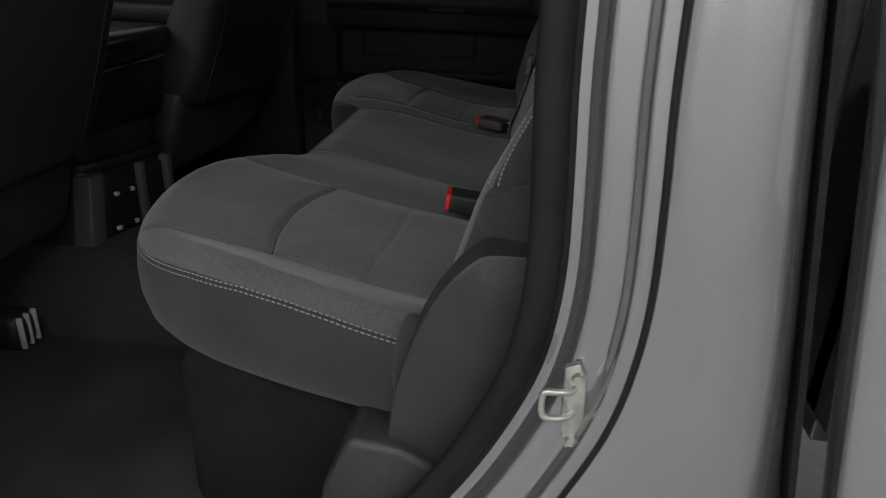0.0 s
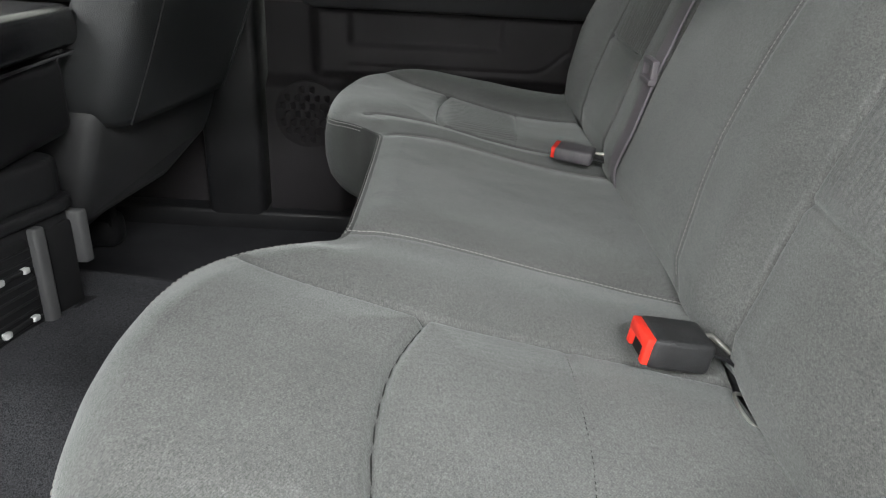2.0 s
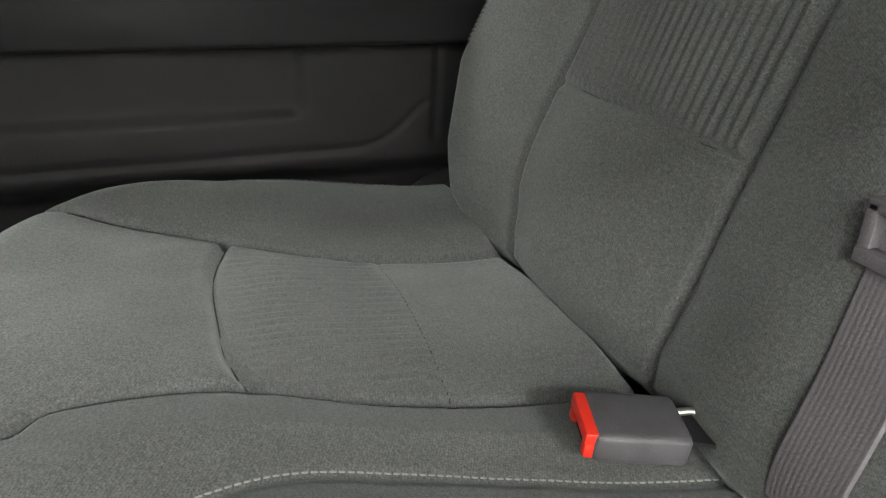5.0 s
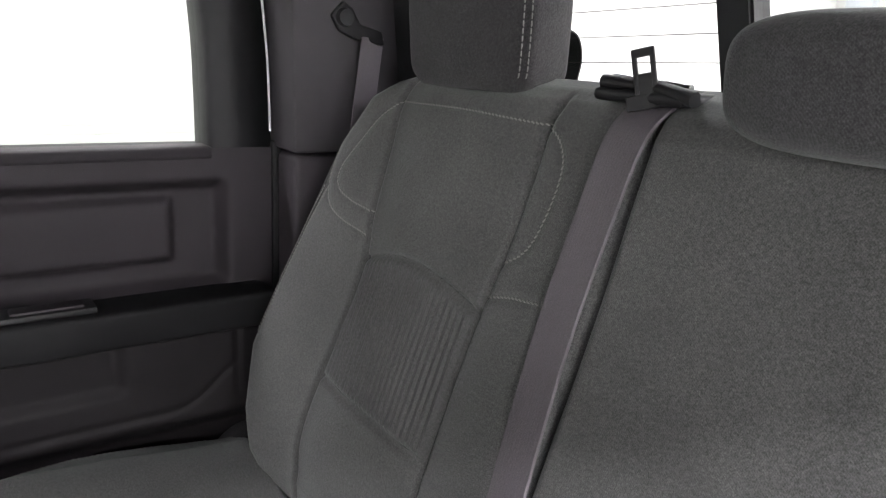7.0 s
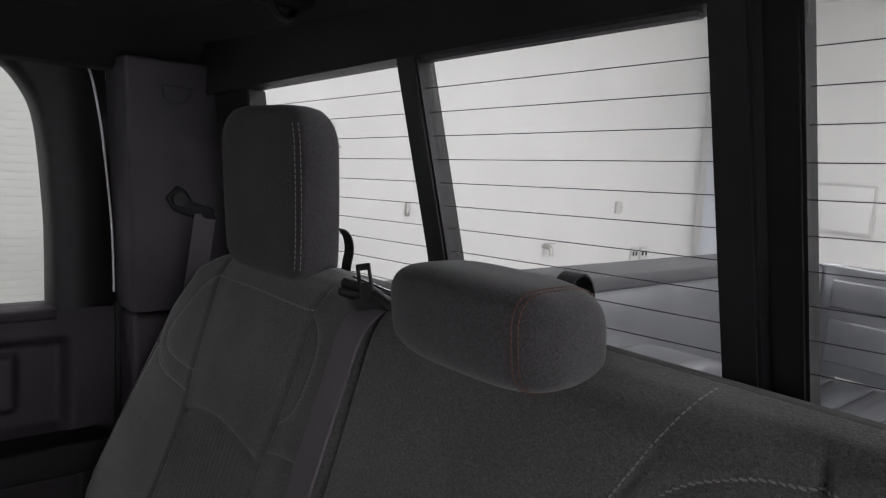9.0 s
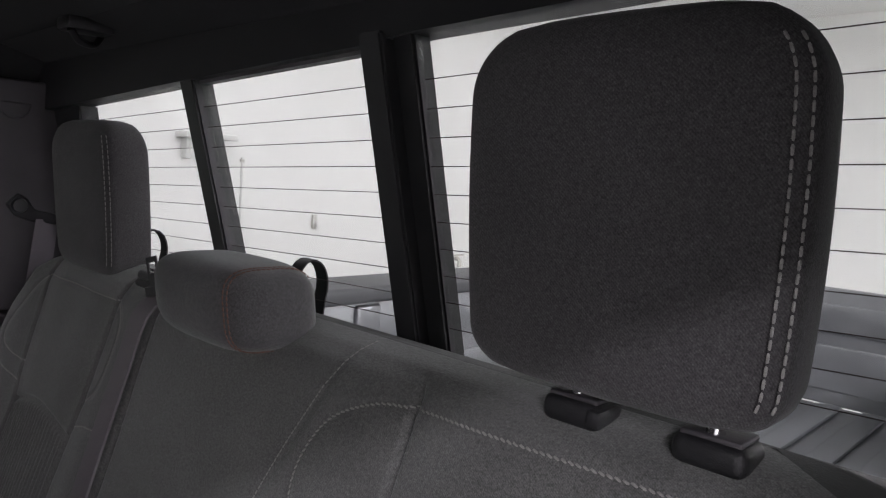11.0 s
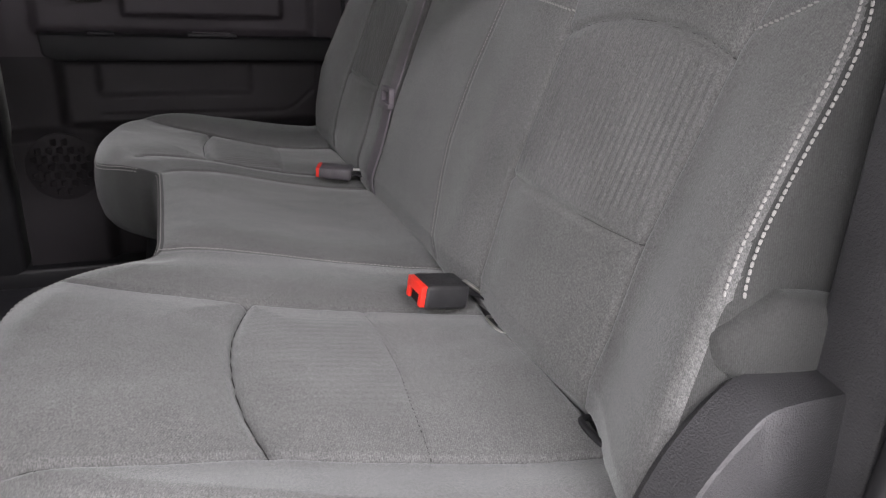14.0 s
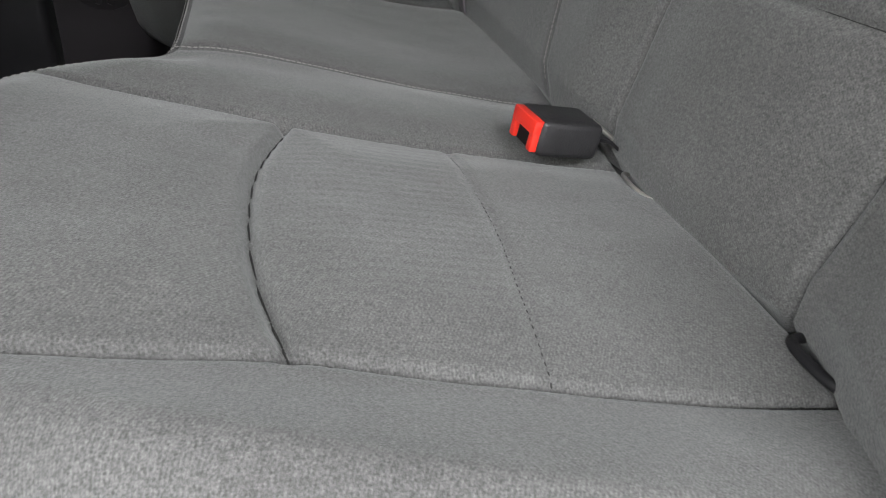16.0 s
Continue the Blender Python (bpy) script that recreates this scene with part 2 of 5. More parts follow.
def ribbon(points, across, width, thick, bm=None):
    """A strap of a given width and thickness along points; across: its width's direction."""
    own = bmesh.new()
    pts = [Vector(p) for p in points]
    w = Vector(across).normalized()
    rows = []
    for i, p in enumerate(pts):
        d = (pts[min(i + 1, len(pts) - 1)] - pts[max(i - 1, 0)]).normalized()
        n = d.cross(w).normalized()
        rows.append([own.verts.new(p + s * w * width / 2 + q * n * thick / 2) for s, q in ((-1, -1), (1, -1), (1, 1), (-1, 1))])
    for a, b in zip(rows, rows[1:]):
        for k in range(4):
            own.faces.new((a[k], a[(k + 1) % 4], b[(k + 1) % 4], b[k]))
    own.faces.new(rows[0][::-1])
    own.faces.new(rows[-1])
    return join(own, bm)


def curve(points, n=12):
    """A smooth line through points (Catmull-Rom), n steps a stretch."""
    p = np.array(points, float)
    p = np.vstack([2 * p[0] - p[1], p, 2 * p[-1] - p[-2]])
    out = []
    for i in range(1, len(p) - 2):
        a, b, c, d = p[i - 1:i + 3]
        for t in np.arange(n) / n:
            out.append(0.5 * (2 * b + (c - a) * t + (2 * a - 5 * b + 4 * c - d) * t**2 + (3 * b - a - 3 * c + d) * t**3))
    out.append(p[-2])
    return np.array(out)


def even(line, step):
    """The same line in even steps."""
    line = np.asarray(line, float)
    s = np.concatenate([[0], np.cumsum(np.linalg.norm(np.diff(line, axis=0), axis=1))])
    q = np.linspace(0, s[-1], max(2, int(s[-1] / step) + 1))
    return np.stack([np.interp(q, s, line[:, k]) for k in range(line.shape[1])], 1)


def distance(pts, line):
    """Distance of many flat points to a line of many short pieces."""
    best = np.full(len(pts), 9.0)
    for a, b in zip(line[:-1], line[1:]):
        ab = b - a
        t = np.clip(((pts - a) @ ab) / max(ab @ ab, 1e-12), 0, 1)
        best = np.minimum(best, np.hypot(*(pts - a - t[:, None] * ab).T))
    return best


def stitches(name, points, normals, parent, pitch=0.0105, length=0.0078, width=0.0019, lift=0.0006, slant=0.0, mat=None, label="pale thread stitching"):
    """Single stitches along a line on a surface, each a small rounded bar."""
    pts = np.asarray(points, float)
    nor = np.asarray(normals, float)
    s = np.concatenate([[0], np.cumsum(np.linalg.norm(np.diff(pts, axis=0), axis=1))])
    verts, faces = [], []
    for q in np.arange(pitch / 2, s[-1] - pitch / 2, pitch):
        c = np.array([np.interp(q, s, pts[:, k]) for k in range(3)])
        d = np.array([np.interp(q + 0.001, s, pts[:, k]) - np.interp(q - 0.001, s, pts[:, k]) for k in range(3)])
        n = np.array([np.interp(q, s, nor[:, k]) for k in range(3)])
        d /= np.linalg.norm(d) + 1e-9
        n = n - d * (n @ d)
        n /= np.linalg.norm(n) + 1e-9
        w = np.cross(d, n)
        d = d * math.cos(slant) + w * math.sin(slant)
        w = np.cross(d, n)
        base = len(verts)
        for u, f, h in ((-0.5, 0.6, -0.4), (-0.28, 1.0, 0.6), (0.28, 1.0, 0.6), (0.5, 0.6, -0.4)):
            for g in (-1, -0.45, 0.45, 1):
                verts.append(c + d * u * length + w * g * f * width / 2 + n * (lift + width * 0.5 * h * (1 if abs(g) < 0.9 else -0.3)))
        for i in range(3):
            for j in range(3):
                faces.append((base + 4 * i + j, base + 4 * i + j + 1, base + 4 * i + j + 5, base + 4 * i + j + 4))
    return raw(name, verts, faces, mat or THREAD, parent, label)


def smooth01(a, b, x):
    t = np.clip((x - a) / (b - a), 0, 1)
    return t * t * (3 - 2 * t)


FLOOR = 0.03

# ---- workshop ----
GROUND, TOP = -0.72, 2.8
tagged(part("ground", box((-9, -4.5, GROUND - 0.1), (6.87, 3.4, GROUND), 0), CONCRETE, smooth=False), "smooth grey concrete workshop floor", "floor", kind="structure")
tagged(part("ceiling", box((-9, -4.5, TOP), (6.87, 3.4, TOP + 0.1), 0), WALLPAINT, smooth=False), "white workshop ceiling", "ceiling", kind="structure")
tagged(part("wall_back", box((6.67, -4.5, GROUND), (6.87, 3.4, TOP), 0), WALLPAINT, smooth=False), "white painted workshop wall behind the truck", "wall", kind="structure")
tagged(part("wall_front", box((-9.2, -4.5, GROUND), (-9, 3.4, TOP), 0), WALLPAINT, smooth=False), "white painted workshop wall", "wall", kind="structure")
tagged(part("wall_side", box((-9, -4.7, GROUND), (6.67, -4.5, TOP), 0), WALLPAINT, smooth=False), "white painted workshop wall", "wall", kind="structure")
tagged(part("wall_far", box((-9, 3.4, GROUND), (6.67, 3.6, TOP), 0), WALLPAINT, smooth=False), "white painted workshop wall", "wall", kind="structure")
shutter = tagged(thing("door_2", (-1.0, 3.36, GROUND), "pale ribbed roller shutter door", "roller shutter"), kind="structure")
SHUTTERPAINT = material("shutter_paint", (0.55, 0.565, 0.525), 0.6, stain=0.03)
slat_mesh = None
for k in range(86):
    z = GROUND + 0.03 + 0.040 * k
    if z > TOP - 0.05:
        break
    if slat_mesh is None:
        first = part("slat", prism([(3.39, z), (3.39, z + 0.0395), (3.3885, z + 0.0385), (3.3872, z + 0.020), (3.3885, z + 0.001)], -3.6, 1.15, "x"), SHUTTERPAINT, shutter)
        slat_mesh, z_first = first.data, z
    else:
        slat = new("slat", slat_mesh)
        slat.parent = shutter
        slat.location = (0, 0, z - z_first)
GREYBOX = material("light_grey_plastic", (0.62, 0.62, 0.60), 0.5, stain=0.05)
tagged(part("trim_shutter_post", box((1.16, 3.36, GROUND), (1.26, 3.399, TOP), 0.004), WALLPAINT), "white side post of the roller shutter", "post", kind="structure")
bracket = thing("wall_bracket", (1.93, 3.39, 1.30), "light grey shelf bracket on the workshop wall", "bracket")
part("shelf", box((1.76, 3.25, 1.325), (2.10, 3.399, 1.36), 0.006), GREYBOX, bracket)
part("brace", box((1.80, 3.33, 1.20), (1.83, 3.399, 1.325), 0.006), GREYBOX, bracket)
conduit = thing("conduit", (2.21, 3.39, 0.99), "thin grey conduit on the workshop wall", "conduit")
part("pipe", tube([(2.21, 3.392, 0.76), (2.21, 3.392, 1.23)], 0.008), GREYBOX, conduit)
for bz in (0.77, 1.21):
    part("clamp", box((2.195, 3.38, bz - 0.01), (2.225, 3.399, bz + 0.01), 0.003), STEEL, conduit)
for name, x, z, w, h, label in (("outlet_box", 5.58, 0.39, 0.10, 0.12, "light grey wall outlet box"), ("outlet_box", 5.74, 0.385, 0.12, 0.12, "light grey double wall outlet box"), ("switch_box", 5.27, 0.83, 0.10, 0.11, "small light grey wall switch"), ("hook_plate", 2.79, 0.815, 0.03, 0.10, "small dark hook plate on the wall")):
    t = thing(name, (x, 3.39, z), label, "wall box")
    part("cover", box((x - w / 2, 3.372, z - h / 2), (x + w / 2, 3.399, z + h / 2), 0.006), GREYBOX if name != "hook_plate" else STEEL, t)
    for off in (-0.25, 0.25):
        part("socket", box((x + off * w - 0.012, 3.366, z - 0.02), (x + off * w + 0.012, 3.374, z + 0.02), 0.003), TRIM if name == "outlet_box" else GREYBOX, t)
tap = thing("wall_tap", (4.27, 3.38, 0.48), "grey metal hose tap on the wall", "tap")
part("pipe", tube([(4.27, 3.399, 0.50), (4.27, 3.33, 0.50), (4.27, 3.31, 0.48), (4.27, 3.31, 0.43)], 0.018), STEEL, tap)
part("handle", box((4.20, 3.32, 0.525), (4.34, 3.34, 0.54), 0.006), STEEL, tap)
panel_frame = thing("wall_panel", (6.66, 2.0, 0.95), "white access panel on the back wall", "panel")
part("frame", box((6.64, 1.70, 0.72), (6.668, 2.24, 1.18), 0.008), GREYBOX, panel_frame)
part("door", box((6.63, 1.73, 0.75), (6.645, 2.21, 1.15), 0.006), WALLPAINT, panel_frame)

COLUMN = material("column_paint", (0.62, 0.65, 0.70), 0.6, stain=0.04, stain_scale=2)
tagged(part("trim_wall_column", box((6.56, 3.02, GROUND), (6.669, 3.26, TOP), 0.006), COLUMN), "pale blue grey column on the back wall", "column", kind="structure")

# ---- cab shell ----
carpet = tagged(part("floor", box((-2.2, -0.86, FLOOR - 0.04), (0.33, 0.86, FLOOR), 0.004), CARPET), "dark charcoal carpet on the cab floor", "floor", kind="structure")


def tunnel():
    """Carpeted hump in the middle of the floor, under the console, falling away to the rear."""
    xs, ys = np.linspace(-2.0, -0.37, 63), np.linspace(-0.30, 0.38, 49)
    verts = [(x, y, FLOOR - 0.01 + 0.155 * (1 - 0.25 * smooth01(-0.95, -0.45, x)) * smooth01(-0.29, -0.08, y) * (1 - smooth01(0.255, 0.315, y))) for x in xs for y in ys]
    faces = [(i * 49 + j, i * 49 + j + 1, i * 49 + j + 50, i * 49 + j + 49) for i in range(62) for j in range(48)]
    return raw("hump", verts, faces, CARPET, carpet)


tagged(part("ceiling_headliner", box((-1.32, -0.80, 1.37), (0.30, 0.80, 1.43), 0.015), HEADLINER), "black cloth headliner under the cab roof", "headliner", kind="structure")
tagged(part("wall_rear", box((0.335, -0.80, FLOOR), (0.37, 0.80, 0.985), 0.01), PILLAR), "dark rear wall of the cab behind the seat", "wall", kind="structure")
tunnel()


def near_body():
    """Painted rear door frame of the open doorway: rubber seal, stepped silver flanges, outer skin and striker."""
    side = tagged(thing("door_frame", (0.2, -0.9, 0.1), "silver painted rear door frame with black rubber seal", "door frame"), kind="structure")
    edge = curve([(-0.010, 1.40, -0.735), (0.036, 1.28, -0.765), (0.070, 1.12, -0.797), (0.082, 0.98, -0.825), (0.083, 0.86, -0.848), (0.084, 0.75, -0.856), (0.088, 0.66, -0.861),
                  (0.090, 0.58, -0.864), (0.086, 0.52, -0.865), (0.074, 0.46, -0.866), (0.048, 0.395, -0.866), (0.012, 0.325, -0.866), (-0.035, 0.255, -0.866), (-0.10, 0.18, -0.866), (-0.22, 0.11, -0.866), (-0.50, 0.09, -0.866)], 10)
    edge = even(edge, 0.012)
    tang = np.gradient(edge[:, :2], axis=0)
    out = np.stack([-tang[:, 1], tang[:, 0]], 1)
    out /= np.linalg.norm(out, axis=1)[:, None]

    def sweep(name, section, mat, label=""):
        n, m = len(edge), len(section)
        verts = [(edge[i, 0] + out[i, 0] * e, edge[i, 2] - d, edge[i, 1] + out[i, 1] * e) for i in range(n) for e, d in section]
        faces = [(i * m + j, i * m + j + 1, (i + 1) * m + j + 1, (i + 1) * m + j) for i in range(n - 1) for j in range(m - 1)]
        return raw(name, verts, faces, mat, side, label)

    bend = lambda pts: [tuple(p) for p in curve(pts, 5)]
    sweep("door_seal", bend([(0.034, -0.016), (0.020, -0.012), (0.006, -0.003), (-0.004, 0.003), (-0.004, 0.014), (0.006, 0.021), (0.018, 0.020), (0.026, 0.012), (0.030, -0.002)]), RUBBER, "black rubber door seal")
    sweep("inner_flange", bend([(0.022, -0.012), (0.027, 0.002), (0.034, 0.004), (0.043, 0.005), (0.048, 0.010), (0.056, 0.028), (0.065, 0.034), (0.072, 0.035), (0.081, 0.036), (0.086, 0.041), (0.091, 0.053), (0.097, 0.057), (0.106, 0.056)]), SILVER, "silver stepped door flange")
    # black strip over the flange's start, standing in for the shadow there
    sweep("seal_groove", bend([(0.024, 0.003), (0.028, 0.006), (0.032, 0.006), (0.035, 0.005)]), RUBBER, "black strip painted in for the shade beside the door seal")
    sweep("gap_seal", bend([(0.104, 0.048), (0.106, 0.058), (0.110, 0.059), (0.113, 0.054)]), RUBBER, "thin black seal line")
    # outer skin from the flange back to the gap behind the cab
    keep = [i for i in range(len(edge)) if edge[i, 1] > 0.10]
    n, m = len(keep), 22
    zt = np.linspace(1.45, -0.25, n)
    verts = []
    for k, i in enumerate(keep):
        p = np.array([edge[i, 0] + out[i, 0] * 0.111, edge[i, 2] - 0.056, edge[i, 1] + out[i, 1] * 0.111])
        q = np.array([0.366 - 0.136 * (zt[k] - 0.45), -0.886 if zt[k] < 0.9 else -0.886 + 0.10 * (zt[k] - 0.9), zt[k]])
        for t in np.linspace(0, 1, m):
            v = p * (1 - t) + q * t
            v[1] -= 0.030 * math.sin(math.pi * min(1, t * 1.02)) ** 0.8 - 0.035 * max(0.0, (t - 0.62) / 0.38) ** 2
            verts.append(v)
    faces = [(i * m + j, i * m + j + 1, (i + 1) * m + j + 1, (i + 1) * m + j) for i in range(n - 1) for j in range(m - 1)]
    raw("outer_skin", verts, faces, SILVER, side, "silver outer body skin")
    # thin black sheet added to give the gap behind the cab its darkness
    part("cab_end", prism([(0.455, -0.25), (0.462, -0.25), (0.292, 1.0), (0.285, 1.0)], -0.884, -0.86, "y"), RUBBER, side, "black sheet for the shade in the gap behind the cab")
    # striker: plate, bolts and wire loop
    striker = part("striker", prism([(0.130, 0.484), (0.144, 0.490), (0.153, 0.472), (0.155, 0.412), (0.149, 0.386), (0.138, 0.388), (0.132, 0.414)], -0.909, -0.900, "y", 0.003), STEEL, side, "zinc door striker")
    part("striker_loop", tube(curve([(0.143, -0.905, 0.462), (0.137, -0.918, 0.463), (0.122, -0.925, 0.466), (0.112, -0.927, 0.466), (0.110, -0.927, 0.455), (0.111, -0.927, 0.442), (0.117, -0.926, 0.436), (0.135, -0.918, 0.433), (0.145, -0.905, 0.432)], 6), 0.0036), STEEL, striker)
    for bz in (0.474, 0.400):
        own = bmesh.new()
        bmesh.ops.create_cone(own, cap_ends=True, segments=12, radius1=0.007, radius2=0.005, depth=0.006, matrix=pose(0.144, -0.911, bz, 90))
        part("striker_bolt", own, STEEL, striker)
    part("door_sill", box((-1.2, -0.90, 0.0), (-0.02, -0.78, 0.075), 0.012, 3), BLACK, side, "black plastic door sill")
    return side


near_body()

# ---- rear bench seat ----
seat = thing("rear_bench_seat", (0.05, 0, FLOOR), "grey tweed cloth rear bench seat with pale stitching", "bench seat")

# plan outline of the cushion, from the near rear corner round both lobes to the far rear corner, as (y, x)
OUTLINE = even(curve([(-0.785, 0.07), (-0.784, -0.04), (-0.768, -0.15), (-0.745, -0.25), (-0.711, -0.350), (-0.660, -0.436), (-0.588, -0.494), (-0.50, -0.522),
                      (-0.40, -0.530), (-0.295, -0.505), (-0.228, -0.460), (-0.186, -0.404), (-0.160, -0.366), (-0.06, -0.36), (0.17, -0.36), (0.262, -0.366),
                      (0.298, -0.396), (0.345, -0.440), (0.41, -0.474), (0.50, -0.486), (0.58, -0.480), (0.66, -0.448), (0.73, -0.38), (0.772, -0.28),
                      (0.792, -0.15), (0.795, 0.07)]), 0.0032)[:, ::-1]

# seams of the cushion in plan, as (x, y)
SEAM_IN = curve([(-0.466, -0.245), (-0.441, -0.262), (-0.398, -0.280), (-0.338, -0.294), (-0.262, -0.310), (-0.172, -0.314), (-0.07, -0.324), (0.0, -0.342), (0.06, -0.365)])
SEAM_OUT = curve([(-0.49, -0.590), (-0.474, -0.600), (-0.413, -0.616), (-0.35, -0.619), (-0.276, -0.617), (-0.20, -0.627), (-0.14, -0.635), (-0.046, -0.652), (0.06, -0.672)])
SEAM_ARC = curve([(-0.262, -0.310), (-0.287, -0.392), (-0.295, -0.472), (-0.291, -0.548), (-0.276, -0.617)])
CREASE = curve([(-0.121, -0.318), (-0.123, -0.469), (-0.133, -0.567), (-0.138, -0.635)])
FAR_IN = curve([(-0.40, 0.378), (-0.373, 0.400), (-0.277, 0.407), (-0.166, 0.379), (-0.061, 0.362), (0.06, 0.345)])
FAR_OUT = curve([(-0.412, 0.690), (-0.326, 0.660), (-0.246, 0.638), (-0.173, 0.621), (-0.088, 0.607), (-0.011, 0.598), (0.06, 0.594)])
FAR_ARC = curve([(-0.258, 0.404), (-0.269, 0.453), (-0.269, 0.506), (-0.265, 0.578), (-0.246, 0.638)])
FAR_CREASE = curve([(-0.118, 0.368), (-0.114, 0.40), (-0.104, 0.508), (-0.101, 0.609)])
MID_NEAR = curve([(-0.362, -0.156), (-0.302, -0.146), (-0.19, -0.144), (-0.075, -0.157), (0.033, -0.191), (0.06, -0.205)])
MID_FAR = curve([(-0.357, 0.262), (-0.33, 0.291), (-0.255, 0.312), (-0.179, 0.302), (-0.105, 0.284), (-0.02, 0.258), (0.06, 0.235)])
ROUND = 0.045


def cushion_height(xy):
    """Top of the cushion over plan points: a rising front, rolled edges, sunk seams and full panels between them."""
    xy = np.asarray(xy, float)
    x, y = xy[:, 0], xy[:, 1]
    z = 0.410 + 0.071 * (1 - np.exp(-(np.minimum(x, 0) / 0.33) ** 2))
    rim = np.maximum(distance(xy, OUTLINE[::2]) - 0.0001, 0.0)
    d = np.minimum(rim, ROUND)
    # height of the outboard edge along the bench's depth
    edge = np.interp(x, [-0.53, -0.45, -0.35, -0.27, -0.21, -0.15, -0.05, 0.0, 0.09], [0.428, 0.436, 0.445, 0.446, 0.442, 0.434, 0.417, 0.409, 0.404])
    fall = (0.004 + 0.034 * smooth01(0.20, 0.48, -x)) * (1 - 0.75 * (1 - smooth01(0.28, 0.45, np.abs(y))))
    z = z + 0.009 * smooth01(0.08, 0.34, -x) * smooth01(-0.20, -0.13, y) * (1 - smooth01(0.22, 0.29, y))
    z = z + (edge - z + fall) * np.exp(-((rim / 0.055) ** 2)) * smooth01(0.45, 0.66, np.abs(y))
    z = z - 0.034 * smooth01(0.027, 0.053, x - 0.003 * smooth01(-0.45, -0.25, y) * (1 - smooth01(0.1, 0.25, y))) ** 1.6
    z = z - fall * (1 - np.sqrt(np.clip(1 - ((ROUND - d) / ROUND) ** 2, 0, 1)))
    near = np.full(len(xy), 9.0)
    for line, deep, wide in ((SEAM_IN, 0.0075, 0.0042), (SEAM_OUT, 0.0075, 0.0042), (SEAM_ARC, 0.0100, 0.0045), (CREASE, 0.0022, 0.004),
                             (FAR_IN, 0.0075, 0.0042), (FAR_OUT, 0.0075, 0.0042), (FAR_ARC, 0.0100, 0.0045), (FAR_CREASE, 0.0022, 0.004),
                             (MID_NEAR, 0.004, 0.006), (MID_FAR, 0.004, 0.006)):
        q = distance(xy, line[::2])
        z = z - deep * np.exp(-((q / wide) ** 2)) * smooth01(0, 0.02, d)
        if deep > 0.003:
            near = np.minimum(near, q)
    z = z + 0.0095 * (1 - np.exp(-((near / 0.040) ** 2))) * smooth01(0.0, 0.05, d)
    # outboard bolsters stand a little higher, the middle place is flatter
    z = z + 0.010 * np.exp(-(((np.abs(y) - 0.72) / 0.05) ** 2)) * smooth01(0, 0.05, d) + 0.010 * smooth01(0.55, 0.70, y)
    # sitting wrinkles
    z = z + 0.0016 * np.array([noise.noise((7 * a, 9 * b, 0.3)) for a, b in xy]) + 0.0007 * np.array([noise.noise((22 * a, 31 * b, 1.3)) for a, b in xy])
    # fine ribs of the inserts, along x
    for arc, crease, y0, y1, tall in ((-0.28, -0.125, -0.63, -0.318, 0.0002), (-0.262, -0.106, 0.385, 0.618, 0.0012)):
        m = smooth01(arc, arc + 0.03, x) * (1 - smooth01(crease - 0.012, crease, x)) * smooth01(y0, y0 + 0.02, y) * (1 - smooth01(y1 - 0.02, y1, y))
        z = z + tall * m * np.sin(2 * math.pi * y / 0.0105)
    return z


def build_cushion():
    n, rows = len(OUTLINE), 180
    t = np.linspace(0, 1, rows) ** 1.35
    back = np.stack([np.full(n, 0.09), 0.955 * OUTLINE[:, 1]], 1)
    grid = OUTLINE[:, None, :] * (1 - t[None, :, None]) + back[:, None, :] * t[None, :, None]
    flat = grid.reshape(-1, 2)
    z = cushion_height(flat)
    verts = list(np.column_stack([flat, z]))
    idx = np.arange(n * rows).reshape(n, rows)
    faces = [(idx[i, j], idx[i + 1, j], idx[i + 1, j + 1], idx[i, j + 1]) for i in range(n - 1) for j in range(rows - 1)]
    # the side wall goes down from the outline, full at first, then tucked in
    tang = np.gradient(OUTLINE, axis=0)
    nor = np.stack([tang[:, 1], -tang[:, 0]], 1)
    nor /= np.linalg.norm(nor, axis=1)[:, None]
    nor *= np.sign((nor * (OUTLINE - np.array([0.0, 0.0]))).sum(1).mean())
    top = z.reshape(n, rows)[:, 0]
    low = 0.288 - 0.02 * (OUTLINE[:, 0] / 0.5)
    ring = idx[:, 0]
    for k, (f, out) in enumerate(((0.06, 0.0025), (0.15, 0.005), (0.3, 0.007), (0.55, 0.006), (0.8, -0.002), (0.93, -0.014), (1.0, -0.032), (1.0, -0.15))):
        base = len(verts)
        p = OUTLINE + nor * out
        verts += list(np.column_stack([p, top * (1 - f) + low * f]))
        now = np.arange(base, base + n)
        faces += [(ring[i + 1], ring[i], now[i], now[i + 1]) for i in range(n - 1)]
        ring = now
    ob = raw("cushion", verts, faces, FABRIC, seat, "grey tweed cushion with two forward lobes")
    me = ob.data
    me.materials.append(FABRIC_SIDE)
    first = (n - 1) * (rows - 1)
    run = np.linalg.norm(np.diff(np.array(verts[:n * rows]).reshape(n, rows, 3), axis=1), axis=2).cumsum(axis=1)
    band = (run < 0.0085)[:-1].ravel()
    me.polygons.foreach_set("material_index", [int(band[i]) if i < first else 1 for i in range(len(me.polygons))])
    return nor


EDGE_NORMAL = build_cushion()


